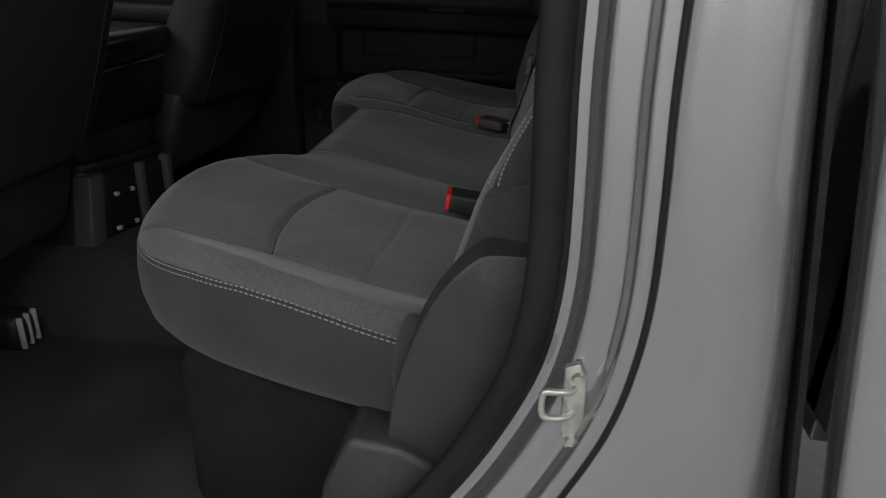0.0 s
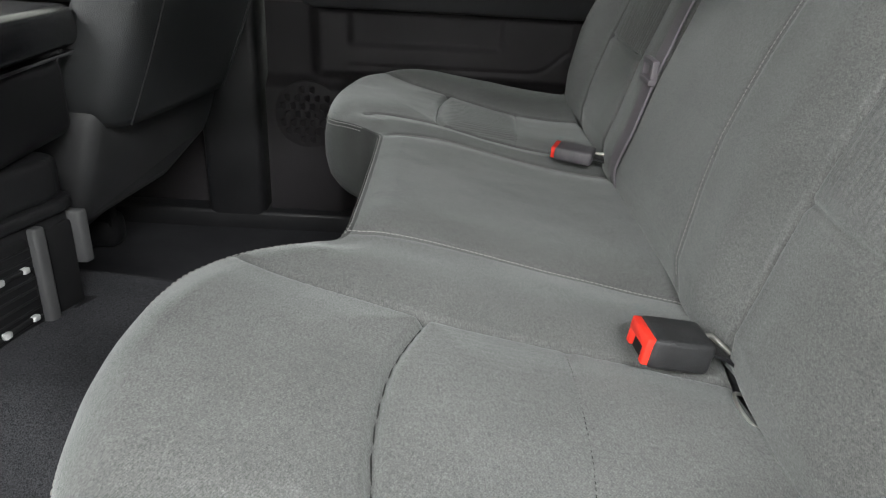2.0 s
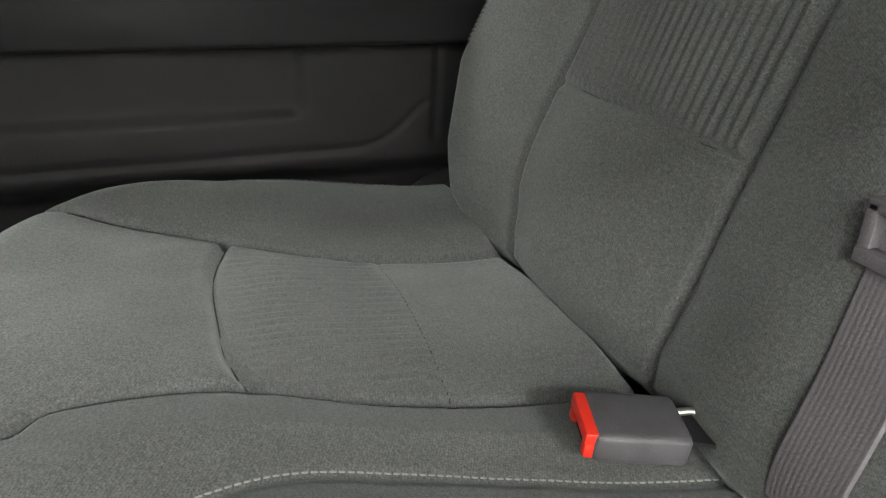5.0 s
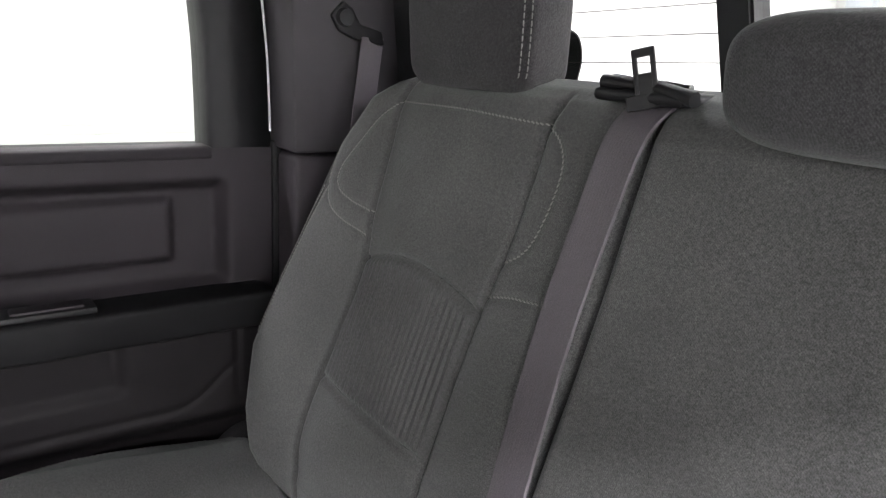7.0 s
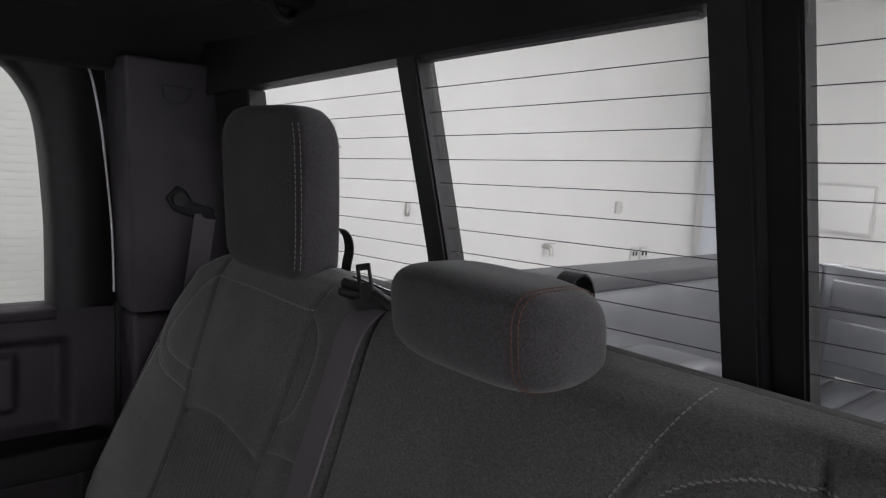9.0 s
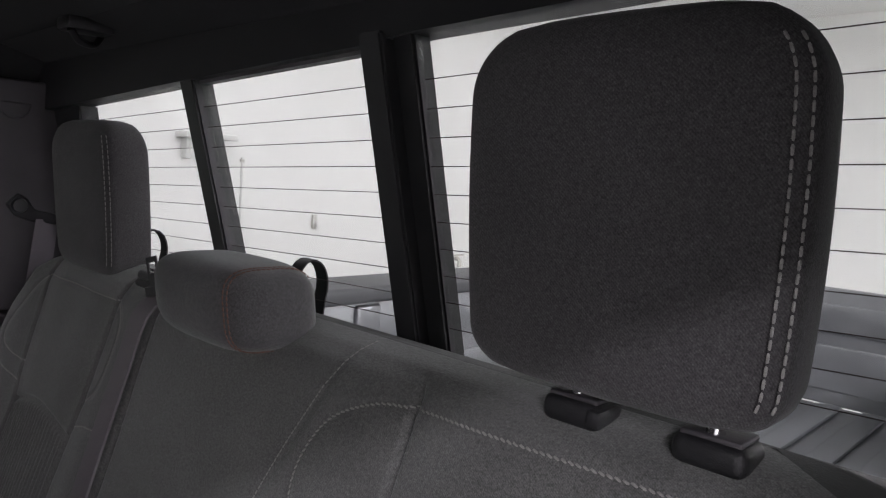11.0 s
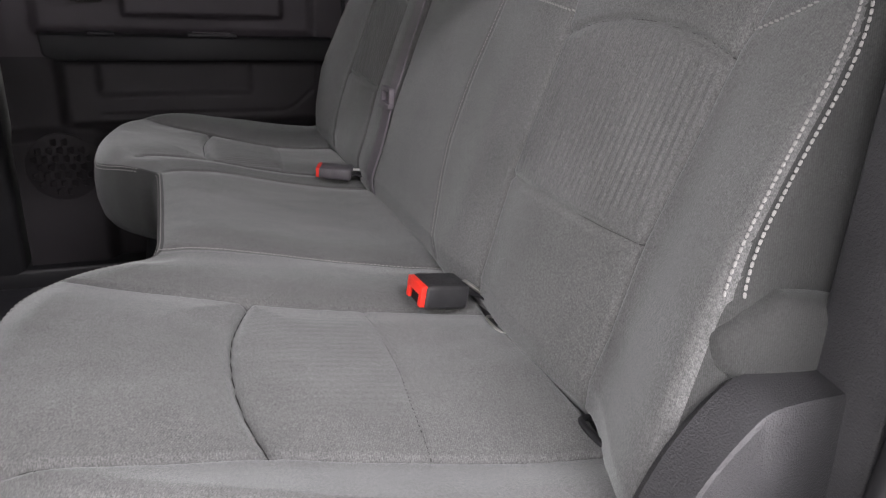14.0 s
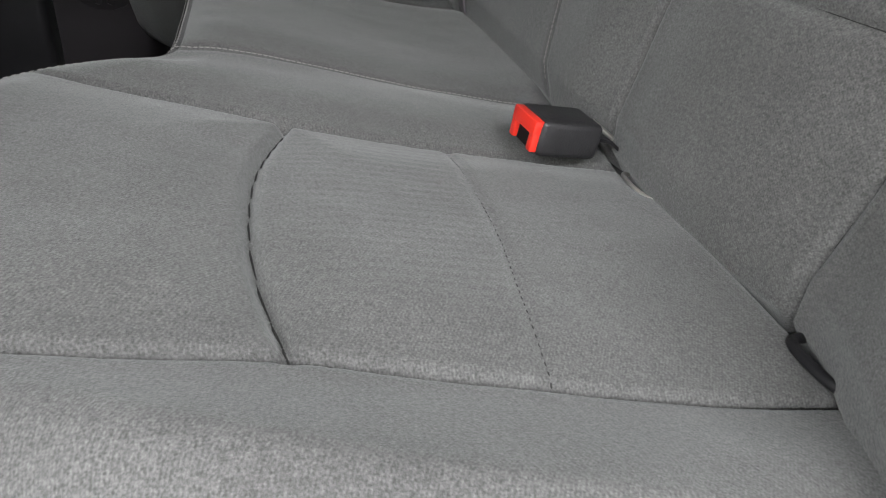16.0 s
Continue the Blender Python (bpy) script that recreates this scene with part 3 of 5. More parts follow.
def on_cushion(line, lift=0.0):
    z = cushion_height(line)
    e = 0.003
    zx = (cushion_height(line + [e, 0]) - cushion_height(line - [e, 0])) / (2 * e)
    zy = (cushion_height(line + [0, e]) - cushion_height(line - [0, e])) / (2 * e)
    nrm = np.column_stack([-zx, -zy, np.ones(len(line))])
    nrm /= np.linalg.norm(nrm, axis=1)[:, None]
    return np.column_stack([line, z]) + nrm * lift, nrm


def edge_row(upper, first, last):
    """A row of stitches along the edge seam: the upper one 4 mm up the rolled edge, the lower one 2.5 mm down the side."""
    o, nor = OUTLINE[first:last], EDGE_NORMAL[first:last]
    top = cushion_height(o)
    if not upper:
        return np.column_stack([o + nor * 0.0018, top - 0.0022]), np.column_stack([nor, np.full(len(o), 0.15)])
    steps = np.linspace(0, 0.012, 13)
    zs = np.array([cushion_height(o - nor * s) for s in steps])
    run = np.concatenate([[0 * top], np.cumsum(np.hypot(np.diff(zs, axis=0), steps[1]), axis=0)])
    inset = np.array([np.interp(0.0026, run[:, i], steps) for i in range(len(o))])
    inset = np.convolve(np.pad(inset, 12, mode="edge"), np.ones(25) / 25, mode="valid")
    line = o - nor * inset[:, None]
    rise = (cushion_height(line - nor * 0.002) - cushion_height(line + nor * 0.002)) / 0.004
    nrm = np.column_stack([nor * rise[:, None], np.ones(len(o))])
    return np.column_stack([line, cushion_height(line)]), nrm / np.linalg.norm(nrm, axis=1)[:, None]


N = len(OUTLINE)
at_y = lambda y: int(np.argmin(np.abs(OUTLINE[:, 1] - y)))
for upper in (True, False):
    for a, b in ((25, at_y(-0.186)), (at_y(-0.158), at_y(0.262)), (at_y(0.30), N - 25)):
        p, nrm = edge_row(upper, a, b)
        stitches("edge_stitching", p, nrm, seat, 0.0082, 0.0060, 0.0020)
for line in (MID_NEAR, MID_FAR):
    p, nrm = on_cushion(even(line[:, :2] + [0, 0.004], 0.004))
    stitches("cushion_stitching", p, nrm, seat, 0.0058, 0.0046, 0.0015, 0.0003)
for line in (SEAM_IN, SEAM_OUT, SEAM_ARC, FAR_IN, FAR_OUT, FAR_ARC):
    run = even(line[2:], 0.006)
    p, nrm = on_cushion(run[distance(run, OUTLINE[::4]) > 0.016], 0.0003)
    part("seam", tube([tuple(q) for q in p], 0.0010, 6), SEAMCLOTH, seat, "sunk sewn seam")
for line in (CREASE, FAR_CREASE):
    p, nrm = on_cushion(even(line, 0.004))
    stitches("tack_stitching", p, nrm, seat, 0.0070, 0.0040, 0.0011, 0.0002, mat=SEAMCLOTH, label="faint dark tack stitching")

# backrest: front face by height, and its outboard edge by height
ZS = [0.33, 0.37, 0.395, 0.42, 0.45, 0.50, 0.59, 0.70, 0.755, 0.82, 0.90, 0.970, 0.994, 1.006, 1.014]
XF = [0.130, 0.096, 0.056, 0.039, 0.039, 0.055, 0.078, 0.116, 0.136, 0.157, 0.181, 0.204, 0.219, 0.234, 0.258]
XR = [0.22, 0.235, 0.245, 0.25, 0.26, 0.27, 0.285, 0.30, 0.305, 0.308, 0.312, 0.314, 0.305, 0.294, 0.274]
YE = [0.755, 0.765, 0.77, 0.775, 0.777, 0.775, 0.768, 0.757, 0.752, 0.745, 0.727, 0.685, 0.645, 0.61, 0.57]


def back_lines(s):
    """Seams of one outboard place on the backrest as (y, z); s is -1 on the open door's side, 1 on the far side."""
    if s > 0:
        inner = curve([(0.345, 0.36), (0.340, 0.50), (0.336, 0.59), (0.336, 0.70), (0.333, 0.77), (0.325, 0.82), (0.318, 0.90), (0.318, 0.972), (0.303, 1.02)])
        outer = curve([(0.575, 0.36), (0.585, 0.45), (0.606, 0.49), (0.608, 0.535), (0.594, 0.61), (0.584, 0.70), (0.583, 0.77), (0.596, 0.82), (0.600, 0.90), (0.606, 0.970), (0.590, 1.02)])
        arc = curve([(0.333, 0.764), (0.362, 0.772), (0.409, 0.783), (0.47, 0.788), (0.53, 0.780), (0.583, 0.762)])
        cross = curve([(0.335, 0.598), (0.442, 0.602), (0.594, 0.598)])
        top = curve([(0.318, 0.968), (0.459, 0.972), (0.606, 0.969)])
        loop_in = curve([(0.318, 0.968), (0.292, 0.954), (0.276, 0.930), (0.276, 0.888), (0.290, 0.846), (0.325, 0.820)])
        low_in = curve([(0.246, 0.804), (0.290, 0.797), (0.333, 0.784)])
        loop_out = curve([(0.606, 0.969), (0.640, 0.946), (0.668, 0.908), (0.694, 0.868), (0.688, 0.842), (0.650, 0.828), (0.598, 0.821)])
        low_out = curve([(0.702, 0.930), (0.716, 0.880), (0.712, 0.840), (0.695, 0.815), (0.655, 0.800), (0.592, 0.790)])
        bolster = curve([(0.716, 0.838), (0.734, 0.77), (0.744, 0.69), (0.750, 0.640), (0.752, 0.608)])
    else:
        inner = curve([(-0.330, 0.36), (-0.318, 0.50), (-0.317, 0.59), (-0.315, 0.70), (-0.314, 0.77), (-0.307, 0.82), (-0.306, 0.90), (-0.308, 0.976), (-0.295, 1.02)])
        outer = curve([(-0.592, 0.36), (-0.596, 0.50), (-0.597, 0.59), (-0.603, 0.70), (-0.605, 0.765), (-0.618, 0.82), (-0.622, 0.89), (-0.630, 0.944), (-0.640, 0.985), (-0.630, 1.02)])
        arc = curve([(-0.314, 0.764), (-0.376, 0.781), (-0.455, 0.790), (-0.53, 0.785), (-0.571, 0.777), (-0.605, 0.764)])
        cross = curve([(-0.317, 0.587), (-0.46, 0.589), (-0.597, 0.590)])
        top = curve([(-0.308, 0.976), (-0.369, 0.979), (-0.51, 0.983), (-0.640, 0.985)])
        loop_in = curve([(-0.308, 0.976), (-0.262, 0.969), (-0.212, 0.942), (-0.187, 0.894), (-0.194, 0.852), (-0.23, 0.833), (-0.307, 0.824)])
        low_in = curve([(-0.127, 0.808), (-0.24, 0.799), (-0.313, 0.790)])
        loop_out = curve([(-0.640, 0.985), (-0.674, 0.971), (-0.690, 0.944), (-0.695, 0.905), (-0.691, 0.870), (-0.679, 0.848), (-0.652, 0.834), (-0.619, 0.827)])
        low_out = curve([(-0.716, 0.925), (-0.731, 0.896), (-0.728, 0.866), (-0.712, 0.840), (-0.682, 0.818), (-0.612, 0.790)])
        bolster = curve([(-0.7205, 0.840), (-0.732, 0.820), (-0.7375, 0.797), (-0.7415, 0.75), (-0.746, 0.70), (-0.7515, 0.654), (-0.7605, 0.612)])
    return inner, outer, arc, cross, top, loop_in, low_in, loop_out, low_out, bolster


NEAR_LINES, FAR_LINES = back_lines(-1), back_lines(1)
MID_SEAM = curve([(-0.222, 1.02), (-0.196, 0.97), (-0.158, 0.89), (-0.129, 0.81), (-0.114, 0.70), (-0.115, 0.60), (-0.127, 0.52), (-0.160, 0.45), (-0.190, 0.42)])
SPLIT = 0.184


YE_FAR = [0.600, 0.635, 0.655, 0.685, 0.715, 0.748, 0.770, 0.762, 0.757, 0.750, 0.732, 0.690, 0.650, 0.615, 0.575]


def edge_y(z, s):
    """Outboard edge of the backrest by height; the far side tucks in at its foot, the open door's side is fuller at the shoulder."""
    return np.where(np.asarray(s) > 0, np.interp(z, ZS, YE_FAR), np.interp(z, ZS, YE) + 0.018 * smooth01(0.75, 0.89, z))


CORNER = 0.028


def back_relief(y, z):
    """How far the cover stands forward of the plain backrest."""
    q = np.column_stack([y, z])
    out = np.zeros(len(q))
    near = np.full(len(q), 9.0)
    for lines in (NEAR_LINES, FAR_LINES):
        for k, line in enumerate(lines):
            deep, wide = ((0.0080, 0.0044), (0.0080, 0.0044), (0.0075, 0.0042), (0.0055, 0.0042), (0.002, 0.004), (0.002, 0.004), (0.002, 0.004), (0.002, 0.004), (0.002, 0.004), (0.002, 0.004))[k]
            dist = distance(q, line[::2])
            out -= deep * np.exp(-((dist / wide) ** 2))
            if k < 2:
                near = np.minimum(near, dist)
    dist = distance(q, MID_SEAM[::2])
    out -= 0.003 * np.exp(-((dist / 0.006) ** 2))
    out += 0.008 * (1 - np.exp(-((near / 0.05) ** 2)))
    ay = np.abs(y)
    # the outboard bolsters wrap forward, most of all low down
    out += np.where(y < 0, 0.054, 0.030) * smooth01(0.61, 0.775, ay) * np.interp(z, [0.40, 0.48, 0.62, 0.72, 0.82, 0.95], [0.9, 1.0, 0.92, 0.62, 0.30, 0.05])
    out += 0.010 * np.exp(-(((ay - 0.24) / 0.06) ** 2)) * (1 - smooth01(0.6, 0.9, z)) * 0.6
    for s in (-1, 1):
        lo, hi = (0.338, 0.586) if s > 0 else (0.318, 0.603)
        m = smooth01(lo, lo + 0.010, y * s) * (1 - smooth01(hi - 0.012, hi, y * s)) * smooth01(0.60, 0.612, z)
        arc = 0.763 + 0.026 * np.sin(np.clip((y * s - lo) / (hi - lo), 0, 1) * math.pi)
        m = m * (1 - smooth01(arc - 0.012, arc - 0.004, z))
        wob = 0.0008 * np.array([noise.noise((30 * a, 14 * b, 2.0)) for a, b in q])
        out += 0.0016 * m * np.sin(2 * math.pi * (y + wob) / 0.0105)
    out += 0.0018 * np.array([noise.noise((6 * a, 5 * b, 4.3)) for a, b in q])
    return out


def back_front(y, z):
    return np.interp(z, ZS, XF) - back_relief(y, z)


def flank_y(z, s):
    """Where the plain side cloth begins on the outboard edge: along the bolster seam, then outside the shoulder stitching."""
    edge = edge_y(z, s)
    near = np.interp(z, [0.612, 0.654, 0.70, 0.75, 0.797, 0.820, 0.842, 0.866, 0.896, 0.925], [0.7605, 0.7515, 0.746, 0.7415, 0.7375, 0.732, 0.730, 0.733, 0.735, 0.724])
    far = np.interp(z, [0.608, 0.640, 0.69, 0.77, 0.838, 0.88, 0.93], [0.752, 0.750, 0.744, 0.734, 0.720, 0.720, 0.706])
    lo, hi = (0.612, 0.925) if s < 0 else (0.608, 0.93)
    y = near if s < 0 else far
    return min(edge - 0.002, float(y) if lo < z < hi else edge - (0.007 if z <= lo else 0.003))


def build_back(name, y0, y1, r0, r1, label):
    """A backrest section lofted from level slices with rounded front corners; y0 or y1 None: the outboard edge."""
    levels = np.concatenate([np.linspace(0.33, 0.96, 190), np.linspace(0.965, 1.008, 20), [1.0115, 1.0135, 1.014]])
    n = int((1.0 if y1 is not None else 0.62) * 330)
    verts, m = [], 0
    for z in levels:
        e = edge_y(z, 1 if y1 is None else -1)
        a, b = (-e if y0 is None else y0), (e if y1 is None else y1)
        y = np.linspace(a, b, n)
        rim = flank_y(z, 1) if y1 is None else -flank_y(z, -1)
        y[1 + np.argmin(np.abs(y[1:-1] - rim))] = rim
        xr = np.interp(z, ZS, XR)
        x = np.interp(z, ZS, XF) * np.ones(n)
        for edge, r in ((a, r0), (b, r1)):
            d = np.minimum(np.abs(y - edge), r)
            x = x + r * (1 - np.sqrt(np.clip(1 - ((r - d) / r) ** 2, 0, 1)))
        x = np.minimum(x, xr - 0.004)
        row = [np.column_stack([x, y, np.full(n, z)])]
        row.append(np.column_stack([np.linspace(x[-1], xr, 8)[1:], np.full(7, b), np.full(7, z)]))
        row.append(np.column_stack([np.full(12, xr), np.linspace(b, a, 13)[1:], np.full(12, z)]))
        row.append(np.column_stack([np.linspace(xr, x[0], 8)[1:-1], np.full(6, a), np.full(6, z)]))
        row = np.vstack(row)
        m = len(row)
        verts.append(row)
    front = np.vstack([v[:n] for v in verts])
    fade = (1 - smooth01(0.985, 1.008, front[:, 2])) * smooth01(0.33, 0.40, front[:, 2])
    rel = back_relief(front[:, 1], front[:, 2]) * fade
    for i, v in enumerate(verts):
        v[:n, 0] -= rel[i * n:(i + 1) * n]
    pts = np.vstack(verts)
    idx = np.arange(len(pts)).reshape(len(levels), m)
    faces = [(idx[i, j], idx[i + 1, j], idx[i + 1, (j + 1) % m], idx[i, (j + 1) % m]) for i in range(len(levels) - 1) for j in range(m)]
    faces.append(tuple(idx[-1][::-1]))
    ob = raw(name, pts, faces, FABRIC, seat, label)
    # the outboard flank behind the bolster seam is plain side cloth
    ob.data.materials.append(FABRIC_SIDE)
    mid = np.array([pts[list(f[:4])].mean(axis=0) for f in faces])
    rim = np.array([flank_y(c[2], 1 if c[1] > 0 else -1) for c in mid])
    ob.data.polygons.foreach_set("material_index", [int(v) for v in np.abs(mid[:, 1]) > rim])
    return ob


build_back("backrest", None, SPLIT - 0.003, CORNER, 0.012, "grey tweed wide backrest section")
build_back("backrest", SPLIT + 0.003, None, 0.012, CORNER, "grey tweed narrow backrest section")


def on_back(line):
    y, z = line[:, 0], line[:, 1]
    e = edge_y(z, np.sign(y))
    d = np.clip(e - np.abs(y), 0, CORNER)
    x = back_front(y, z) + CORNER * (1 - np.sqrt(np.clip(1 - ((CORNER - d) / CORNER) ** 2, 0, 1)))
    slope = np.interp(z + 0.01, ZS, XF) - np.interp(z - 0.01, ZS, XF)
    nrm = np.column_stack([np.full(len(y), -0.02), np.zeros(len(y)), slope])
    nrm[:, 1] = 0.02 * np.sign(y) * ((CORNER - d) / CORNER)
    nrm /= np.linalg.norm(nrm, axis=1)[:, None]
    return np.column_stack([x, y, z]), nrm


for lines in (NEAR_LINES, FAR_LINES):
    for k in (0, 1, 2, 3):
        p, nrm = on_back(even(lines[k][4:], 0.006))
        p = p[(p[:, 2] > 0.43) & (p[:, 2] < 0.985)]
        part("seam", tube([tuple(q) for q in p + [0.0004, 0, 0]], 0.0008, 6), SEAMCLOTH, seat, "sunk sewn seam")
    for k in (4, 5, 6, 7, 8):
        p, nrm = on_back(even(lines[k], 0.004))
        stitches("back_stitching", p, nrm, seat, 0.0062, 0.0056, 0.0020, 0.0012, 0.35)
    for off in (-0.0042, 0.0042):
        p, nrm = on_back(even(lines[9] + [off, 0], 0.004))
        stitches("bolster_stitching", p, nrm, seat, 0.0057, 0.0045, 0.0025, 0.0012)
p, nrm = on_back(even(MID_SEAM[2:-6] + [0.004, 0], 0.004))
stitches("back_stitching", p, nrm, seat, 0.0058, 0.0046, 0.0018, 0.0012)

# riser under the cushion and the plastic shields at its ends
part("seat_riser", box((-0.40, -0.70, FLOOR), (0.30, 0.70, 0.315), 0.03, 3), RISER_SHADED, seat, "carpeted riser under the cushion, darkened for its shade")

# ---- cab fittings ----
def far_door():
    """Closed rear door on the far side: moulded panel, armrest, switch, window frame and glass."""
    door = tagged(thing("door_1", (-0.3, 0.88, 0.08), "closed rear door with warm grey moulded panel and armrest", "door"), kind="structure")
    xs, zs = np.arange(-0.70, 0.1251, 0.005), np.arange(0.075, 0.8751, 0.005)
    X, Z = np.meshgrid(xs, zs, indexing="ij")
    inside = lambda x0, x1, z0, z1, s: smooth01(x0 - s, x0 + s, X) * (1 - smooth01(x1 - s, x1 + s, X)) * smooth01(z0 - s, z0 + s, Z) * (1 - smooth01(z1 - s, z1 + s, Z))
    Y = 0.868 + 0.028 * inside(-0.62, 0.045, 0.66, 0.818, 0.012) - 0.016 * inside(-0.42, -0.032, 0.70, 0.797, 0.008)
    Y -= 0.030 * inside(-0.575, 0.115, 0.43, 0.60, 0.02)
    Y += 0.012 * (inside(-0.49, -0.125, 0.512, 0.61, 0.01))
    Y += 0.004 * np.exp(-((X - 0.052) / 0.004) ** 2) * smooth01(0.46, 0.48, Z) * (1 - smooth01(0.60, 0.62, Z))
    Y += 0.004 * np.exp(-((Z - 0.462 - 0.06 * smooth01(-0.1, 0.052, X) ** 3) / 0.004) ** 2) * smooth01(-0.5, -0.48, X) * (1 - smooth01(0.04, 0.056, X))
    Y -= 0.035 * inside(-0.72, -0.50, 0.05, 0.415, 0.02)
    verts = np.column_stack([X.ravel(), Y.ravel(), Z.ravel()])
    a, b = X.shape
    idx = np.arange(a * b).reshape(a, b)
    faces = [(idx[i, j], idx[i, j + 1], idx[i + 1, j + 1], idx[i + 1, j]) for i in range(a - 1) for j in range(b - 1)]
    ob = raw("door_panel", verts, faces, TRIM, door, "warm grey moulded inner panel")
    ob.data.materials.append(DOORLOW)
    low = [1 if Z.ravel()[f[0]] < 0.60 else 0 for f in faces]
    ob.data.polygons.foreach_set("material_index", low)
    part("door_core", box((-0.70, 0.90, 0.075), (0.125, 0.965, 0.874), 0.004), TRIM, door)
    arm = prism([(-0.605, 0.66), (-0.60, 0.61), (-0.575, 0.598), (0.095, 0.598), (0.108, 0.61), (0.11, 0.645), (0.10, 0.654), (-0.2, 0.655), (-0.59, 0.66)], 0.800, 0.885, "y", 0.007, 3)
    armrest = part("armrest", arm, SOFTBLACK, door, "black padded armrest ledge")
    part("switch_bezel", box((-0.275, 0.815, 0.652), (-0.155, 0.862, 0.664), 0.004), BLACK, armrest)
    part("window_switch", box((-0.262, 0.822, 0.660), (-0.17, 0.85, 0.668), 0.004), TRIM, armrest)
    part("switch_bezel", box((-0.50, 0.815, 0.655), (-0.44, 0.85, 0.664), 0.004), BLACK, armrest)
    lever = part("door_handle", box((-0.535, 0.862, 0.73), (-0.46, 0.890, 0.80), 0.008), BLACK, door, "black recessed door handle")
    part("lever", box((-0.525, 0.852, 0.75), (-0.475, 0.872, 0.785), 0.006), CHROME, lever)
    # speaker with a honeycomb grille
    grille = bmesh.new()
    for i in range(-5, 6):
        for j in range(-4, 5):
            cx, cz = -0.595 + i * 0.0245 + (0.01225 if j % 2 else 0), 0.335 + j * 0.0212
            if math.hypot(cx + 0.595, cz - 0.335) < 0.072:
                own = bmesh.new()
                bmesh.ops.create_cone(own, cap_ends=True, segments=6, radius1=0.0112, radius2=0.0095, depth=0.006, matrix=pose(cx, 0.832, cz, 90, 0, 30))
                join(own, grille)
    speaker = part("speaker", prism([(-0.595 + 0.085 * math.cos(a), 0.335 + 0.085 * math.sin(a)) for a in np.linspace(0, 2 * math.pi, 33)[:-1]], 0.8315, 0.845, "y", 0.002), DOORLOW, door, "round door speaker")
    part("grille", grille, DOORLOW, speaker, "honeycomb speaker grille", smooth=False)
    # window frame round the opening
    hole = even(curve([(0.026, 0.868), (0.0255, 0.96), (0.023, 1.05), (0.010, 1.19), (-0.012, 1.252), (-0.055, 1.297), (-0.12, 1.317), (-0.35, 1.322), (-0.66, 1.325)]), 0.012)
    verts, faces = [], []
    for k, (x, z) in enumerate(hole):
        edge = 0.125 - 0.027 * smooth01(1.0, 1.35, z)
        far_x, far_z = (edge, z + 0.10 * smooth01(1.0, 1.32, z)) if z < 1.296 else (x + 0.12 * (1 - smooth01(0.06, 0.2, -x)), 1.372)
        for u, v, y in ((x, z, 0.945), (x, z, 0.884), (x + 0.3 * (far_x - x) * 0.3, z + 0.3 * (min(far_z, 1.372) - z) * 0.3, 0.872), (far_x, min(far_z, 1.372), 0.872), (far_x, min(far_z, 1.372), 0.945)):
            verts.append((u, y, v))
        if k:
            faces += [(5 * k - 5 + q, 5 * k - 4 + q, 5 * k + 1 + q, 5 * k + q) for q in range(4)]
    raw("window_frame", verts, faces, BLACK, door, "black window surround")
    part("front_frame", box((-0.70, 0.872, 0.885), (-0.66, 0.95, 1.325), 0.003), BLACK, door)
    part("window_sill", box((-0.70, 0.866, 0.856), (0.032, 0.915, 0.878), 0.008, 3), TRIM, door, "rounded sill under the side glass")
    pane = part("window_pane", box((-0.68, 0.912, 0.87), (0.03, 0.916, 1.34), 0), GLASS, door, "clear side glass", smooth=False)
    pane.visible_shadow = False
    return door


far_door()


def leaned(bm, s, slope):
    for v in bm.verts:
        v.co.y -= s * slope * max(0.0, v.co.z - 0.86)
    return bm


def pillar_side(s):
    """Rear pillar trim of one side; s is 1 on the far side, -1 beside the open doorway."""
    side = tagged(thing("rear_pillar", (0.22, s * 0.82, 0.08), "dark grey moulded trim of the rear roof pillar", "pillar"), kind="structure")
    slope, inner = (0.10, 0.790) if s > 0 else (0.21, 0.788)
    outer = 0.90 if s > 0 else 0.850
    f = 0.0 if s > 0 else 0.026
    b = 0.874 if s > 0 else 0.910
    up = prism([(0.130 - f, b), (0.345, b), (0.335, 1.05), (0.310, 1.31), (0.100 - 2 * f, 1.31), (0.118 - f, 1.08)], *sorted((s * inner, s * outer)), "y", 0.006, 3)
    part("upper_trim", leaned(up, s, slope), PILLAR, side)
    low = prism([(0.134 - f, 0.36), (0.345, 0.36), (0.345, b - 0.006), (0.134 - f, b - 0.006)], *sorted((s * (inner + (0.004 if s > 0 else -0.006)), s * outer)), "y", 0.010 if s > 0 else 0.004, 3)
    part("lower_trim", low, SHIELD if s < 0 else TRIM, side)
    cover = prism([(0.160, 1.268), (0.213, 1.268), (0.209, 1.250), (0.197, 1.240), (0.175, 1.240), (0.164, 1.250)], s * inner - 0.004, s * inner + 0.004, "y", 0.002)
    part("hook_cover", leaned(cover, s, slope), PILLAR, side, "half-round hook cover")
    return side


pillar_side(1)
pillar_side(-1)

# rear window: header, three panes between two posts, heater lines
WX = lambda z: 0.302 - 0.19 * (z - 1.02)
rear = tagged(thing("window_1", (0.30, 0, 1.0), "sliding rear cab window in three panes with heater lines", "window"), kind="structure")


